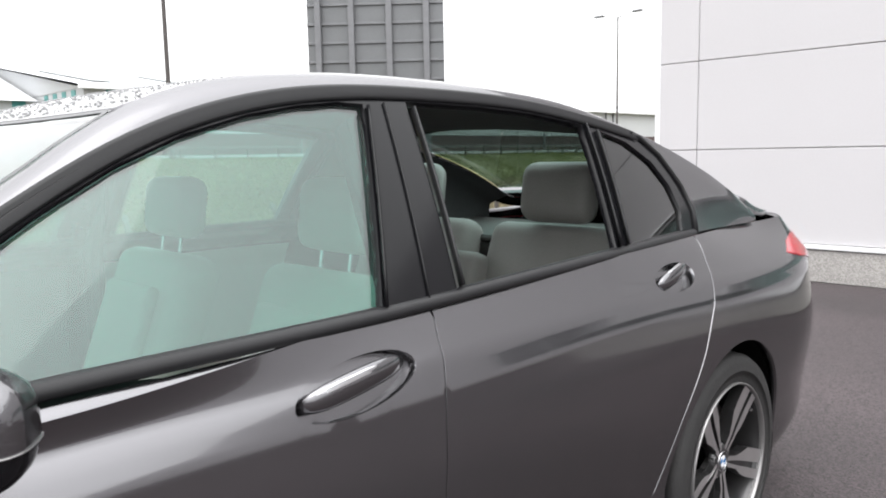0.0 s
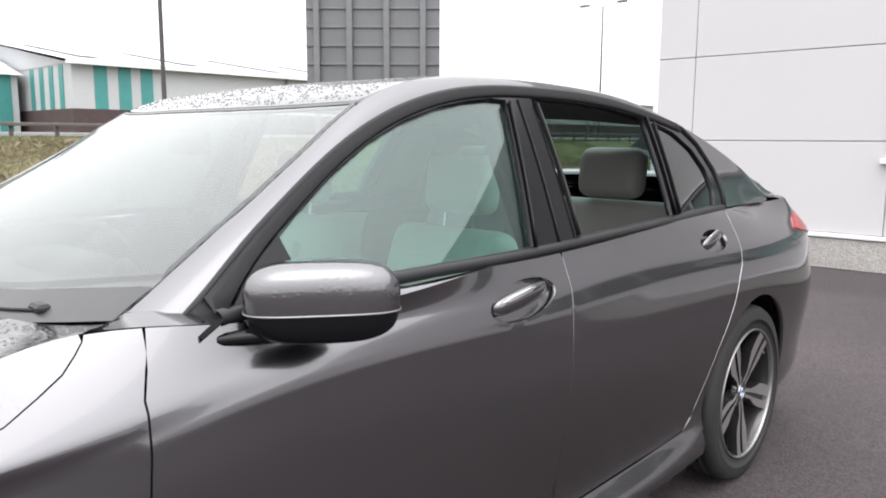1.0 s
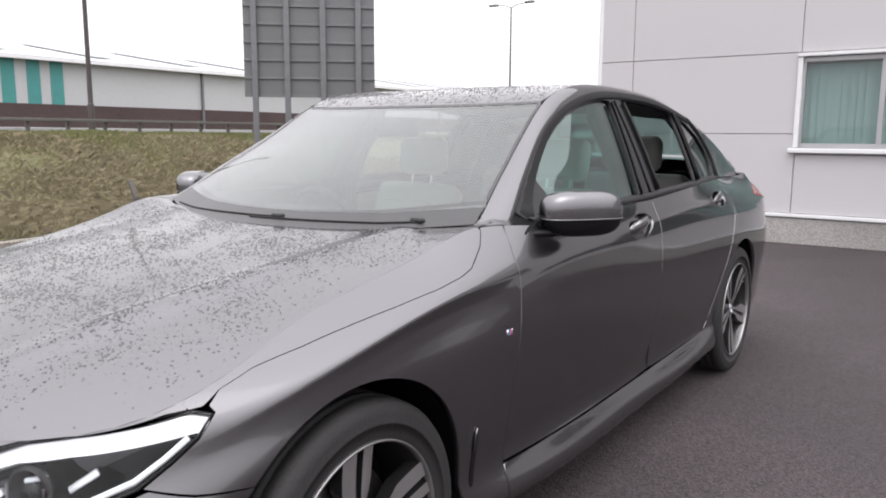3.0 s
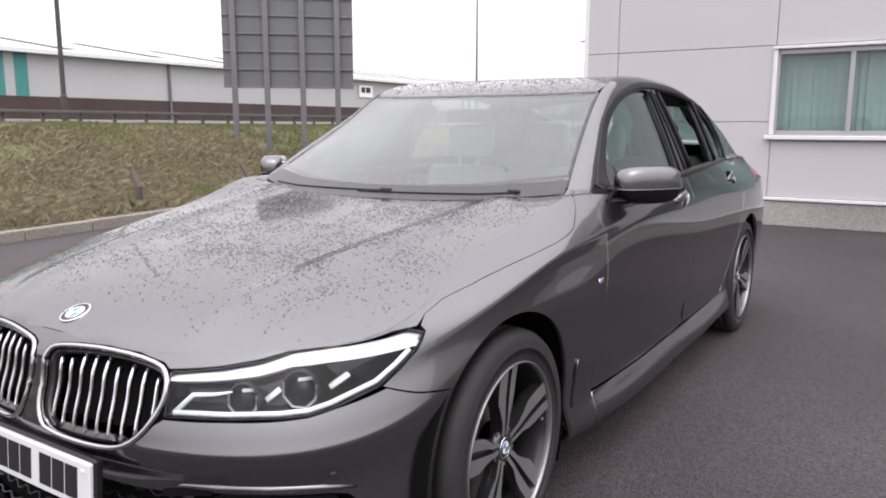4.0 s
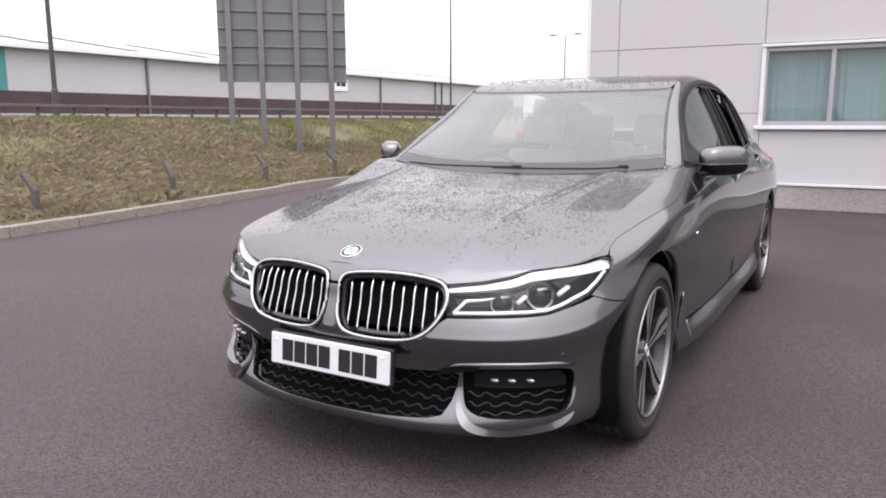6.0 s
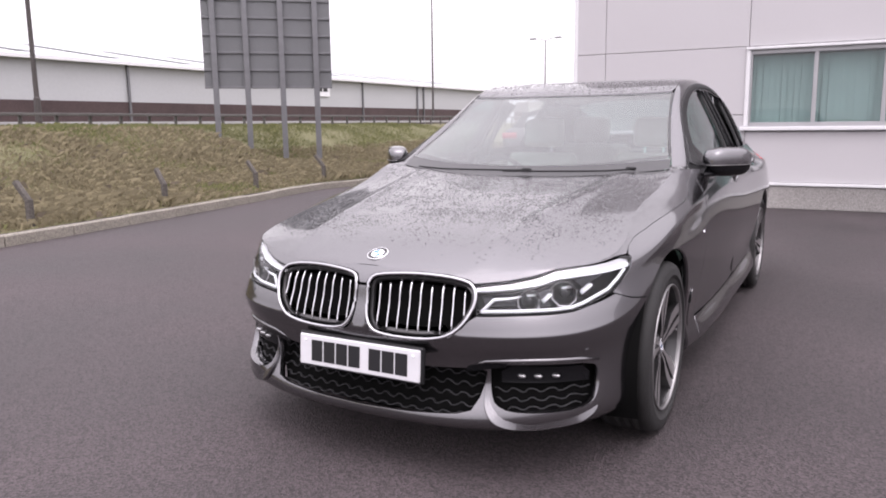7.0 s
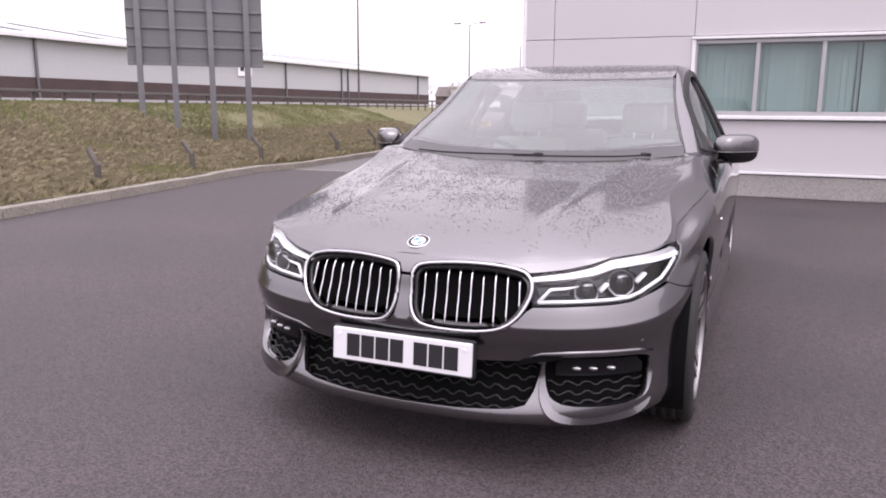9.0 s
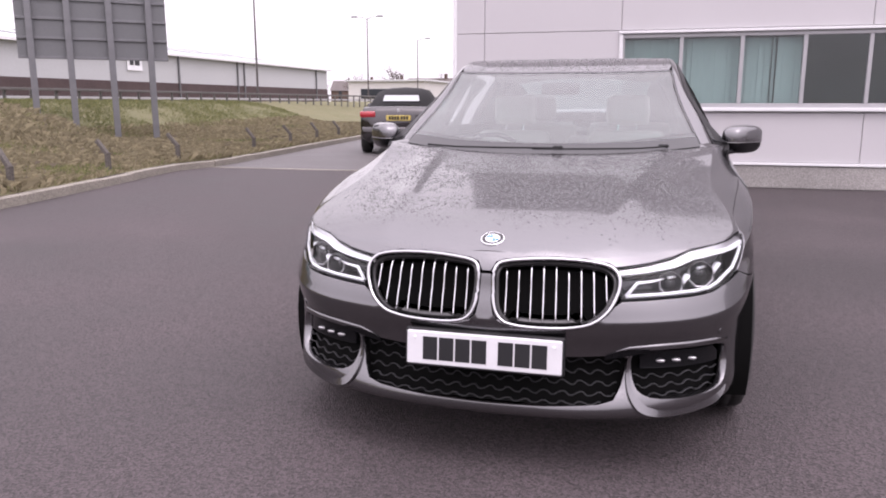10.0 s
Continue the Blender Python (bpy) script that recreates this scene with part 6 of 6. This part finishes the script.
def house(x, y, w, d, h, turn, wall_m, label, z0=.9):
    t = thing("house", label, "house", "houses down the road", at=pose(x, y, z0, 0, 0, turn))
    part("wall", boxed(-w / 2, w / 2, -d / 2, d / 2, 0, h), wall_m, t)
    loft("roof", [[(-w / 2 - .3, -d / 2 - .3, h - .1), (-w / 2 - .3, 0, h + d * .36), (-w / 2 - .3, d / 2 + .3, h - .1)], [(w / 2 + .3, -d / 2 - .3, h - .1), (w / 2 + .3, 0, h + d * .36), (w / 2 + .3, d / 2 + .3, h - .1)]], M_TILE, t, smooth=False)
    for s in (-1, 1):
        b = bmesh.new()
        b.faces.new([b.verts.new(p) for p in ((s * w / 2, -d / 2, h), (s * w / 2, 0, h + d * .35), (s * w / 2, d / 2, h))])
        part("gable", b, wall_m, t)
    part("chimney", boxed(w * .3, w * .3 + .7, -.4, .4, h + d * .25, h + d * .36 + 1.1), M_BRICKRED, t)
    for fx in (-.3, 0, .3):
        for fz in (.18, .62):
            part("window", boxed(fx * w - .5, fx * w + .5, -d / 2 - .05, -d / 2 + .02, fz * h, fz * h + 1.2), M_DARKGLASS, t)
    return t


house(-54, 190, 12, 8, 3.6, 0, M_BRICKRED, "far brick house with a brown tiled roof")
house(-69, 198, 13, 8, 3.6, 4, M_BRICKRED, "far brick house with a brown tiled roof")
house(-40, 188, 9, 7, 3.6, -3, M_PLASTER, "far pale plastered house with a brown roof")
house(-84, 214, 14, 8, 3.8, 8, M_BRICKRED, "far brick house with a brown tiled roof")
kiosk = thing("showroom", "far low white showroom with a dark window band", "building")
part("wall", boxed(-43, -31, 105, 118, .9, 4.3), M_PLASTER, kiosk)
part("window", boxed(-41, -34, 104.9, 105.05, 1.8, 3.2), M_DARKGLASS, kiosk)
part("roof", boxed(-43.4, -30.6, 104.6, 118.4, 4.3, 4.55), M_SHEDROOF, kiosk)


def bare_tree(x, y, h, seed, label):
    """A winter tree: trunk, limbs and a haze of fine twigs."""
    rng = random.Random(seed)
    t = thing("tree", label, "tree", "trees down the road", at=pose(x, y, .9))
    bm = bmesh.new()
    twigs = bmesh.new()

    def limb(p, d, length, r, level):
        q = p + d * length
        tube(bm if level < 2 else twigs, [p, p.lerp(q, .5) + Vector((rng.uniform(-.1, .1), rng.uniform(-.1, .1), 0)) * length * .3, q], [r, r * .8, r * .55], 5 if level < 2 else 3)
        if level >= 4:
            return
        for _ in range(4 if level else 5):
            a = d.copy()
            a.rotate(Euler((rng.uniform(-.8, .8), rng.uniform(-.8, .8), rng.uniform(-3, 3))))
            a.z = abs(a.z) * .8 + .15
            limb(p.lerp(q, rng.uniform(.45, 1)), a.normalized(), length * rng.uniform(.5, .75), r * .5, level + 1)

    limb(Vector((0, 0, -.3)), Vector((0, 0, 1)), h * .36, h * .022, 0)
    part("trunk", bm, mat("bark", (.06, .048, .04), .95) if seed == 1 else bpy.data.materials["bark"], t)
    part("crown", twigs, mat("twigs", (.085, .062, .055), .95) if seed == 1 else bpy.data.materials["twigs"], t)
    return t


for k, (x, y, h) in enumerate(((-25, 120, 7), (-22, 128, 8), (-28.5, 135, 9), (-20, 140, 8.5), (-24, 150, 9), (-47, 140, 10), (-60, 150, 9), (-38, 140, 8), (-15, 150, 9), (-75, 165, 10))):
    bare_tree(x, y, h, k + 1, "bare winter tree with fine brown twigs")


# ---- rain beads standing on bonnet and roof ----
def rain_beads(name, surface, outline, count, seed, rlo, rhi, keep, label):
    """Low domes of water, in opaque darkened paint, scattered over a sheet, thick in some patches and thin in others.
    """
    rng = np.random.default_rng(seed)
    lo, hi = outline.min(0) + .01, outline.max(0) - .01
    q = lo + (hi - lo) * rng.random((count * 5, 2))
    q = q[inside(shrink(outline, .012), q)]
    pat = np.array([noise.noise(Vector((a * 5, b * 5, seed))) + .6 * noise.noise(Vector((a * 17, b * 17, seed + 4))) for a, b in q])
    q = q[rng.random(len(q)) < keep(q[:, 0], q[:, 1], pat)][:count]
    n, e = len(q), 2e-3
    P = surface(q[:, 0], q[:, 1])
    N = np.cross(surface(q[:, 0] + e, q[:, 1]) - P, surface(q[:, 0], q[:, 1] + e) - P)
    N /= np.linalg.norm(N, axis=1)[:, None]
    A = np.cross(N, (0, 1, 0))
    A /= np.linalg.norm(A, axis=1)[:, None]
    B = np.cross(N, A)
    r = rlo + (rhi - rlo) * rng.random(n)**2.6
    k = 7
    rows = []
    for f, h in ((1.0, -.12), (.93, .22), (.62, .46)):
        wob = 1 + .22 * (rng.random((n, 1)) - .5)
        for j in range(k):
            c, d = math.cos(2 * math.pi * j / k), math.sin(2 * math.pi * j / k)
            rows.append(P + (A * c * wob + B * d / wob) * (r * f)[:, None] + N * (r * h)[:, None])
    rows.append(P + N * (r * .56)[:, None])
    V = np.stack(rows, 1)
    m = V.shape[1]
    cell = [(i * k + j, i * k + (j + 1) % k, (i + 1) * k + (j + 1) % k, (i + 1) * k + j) for i in range(2) for j in range(k)]
    tip = [(2 * k + j, 2 * k + (j + 1) % k, 3 * k) for j in range(k)]
    base = (np.arange(n) * m)[:, None, None]
    faces = (base + np.array(cell)[None]).reshape(-1, 4).tolist() + (base + np.array(tip)[None]).reshape(-1, 3).tolist()
    me = bpy.data.meshes.new(name)
    me.from_pydata(V.reshape(-1, 3).tolist(), [], faces)
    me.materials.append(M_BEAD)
    me.polygons.foreach_set("use_smooth", [True] * len(me.polygons))
    return tagged(new(name, me), label, "rain beads", kind="stuff")


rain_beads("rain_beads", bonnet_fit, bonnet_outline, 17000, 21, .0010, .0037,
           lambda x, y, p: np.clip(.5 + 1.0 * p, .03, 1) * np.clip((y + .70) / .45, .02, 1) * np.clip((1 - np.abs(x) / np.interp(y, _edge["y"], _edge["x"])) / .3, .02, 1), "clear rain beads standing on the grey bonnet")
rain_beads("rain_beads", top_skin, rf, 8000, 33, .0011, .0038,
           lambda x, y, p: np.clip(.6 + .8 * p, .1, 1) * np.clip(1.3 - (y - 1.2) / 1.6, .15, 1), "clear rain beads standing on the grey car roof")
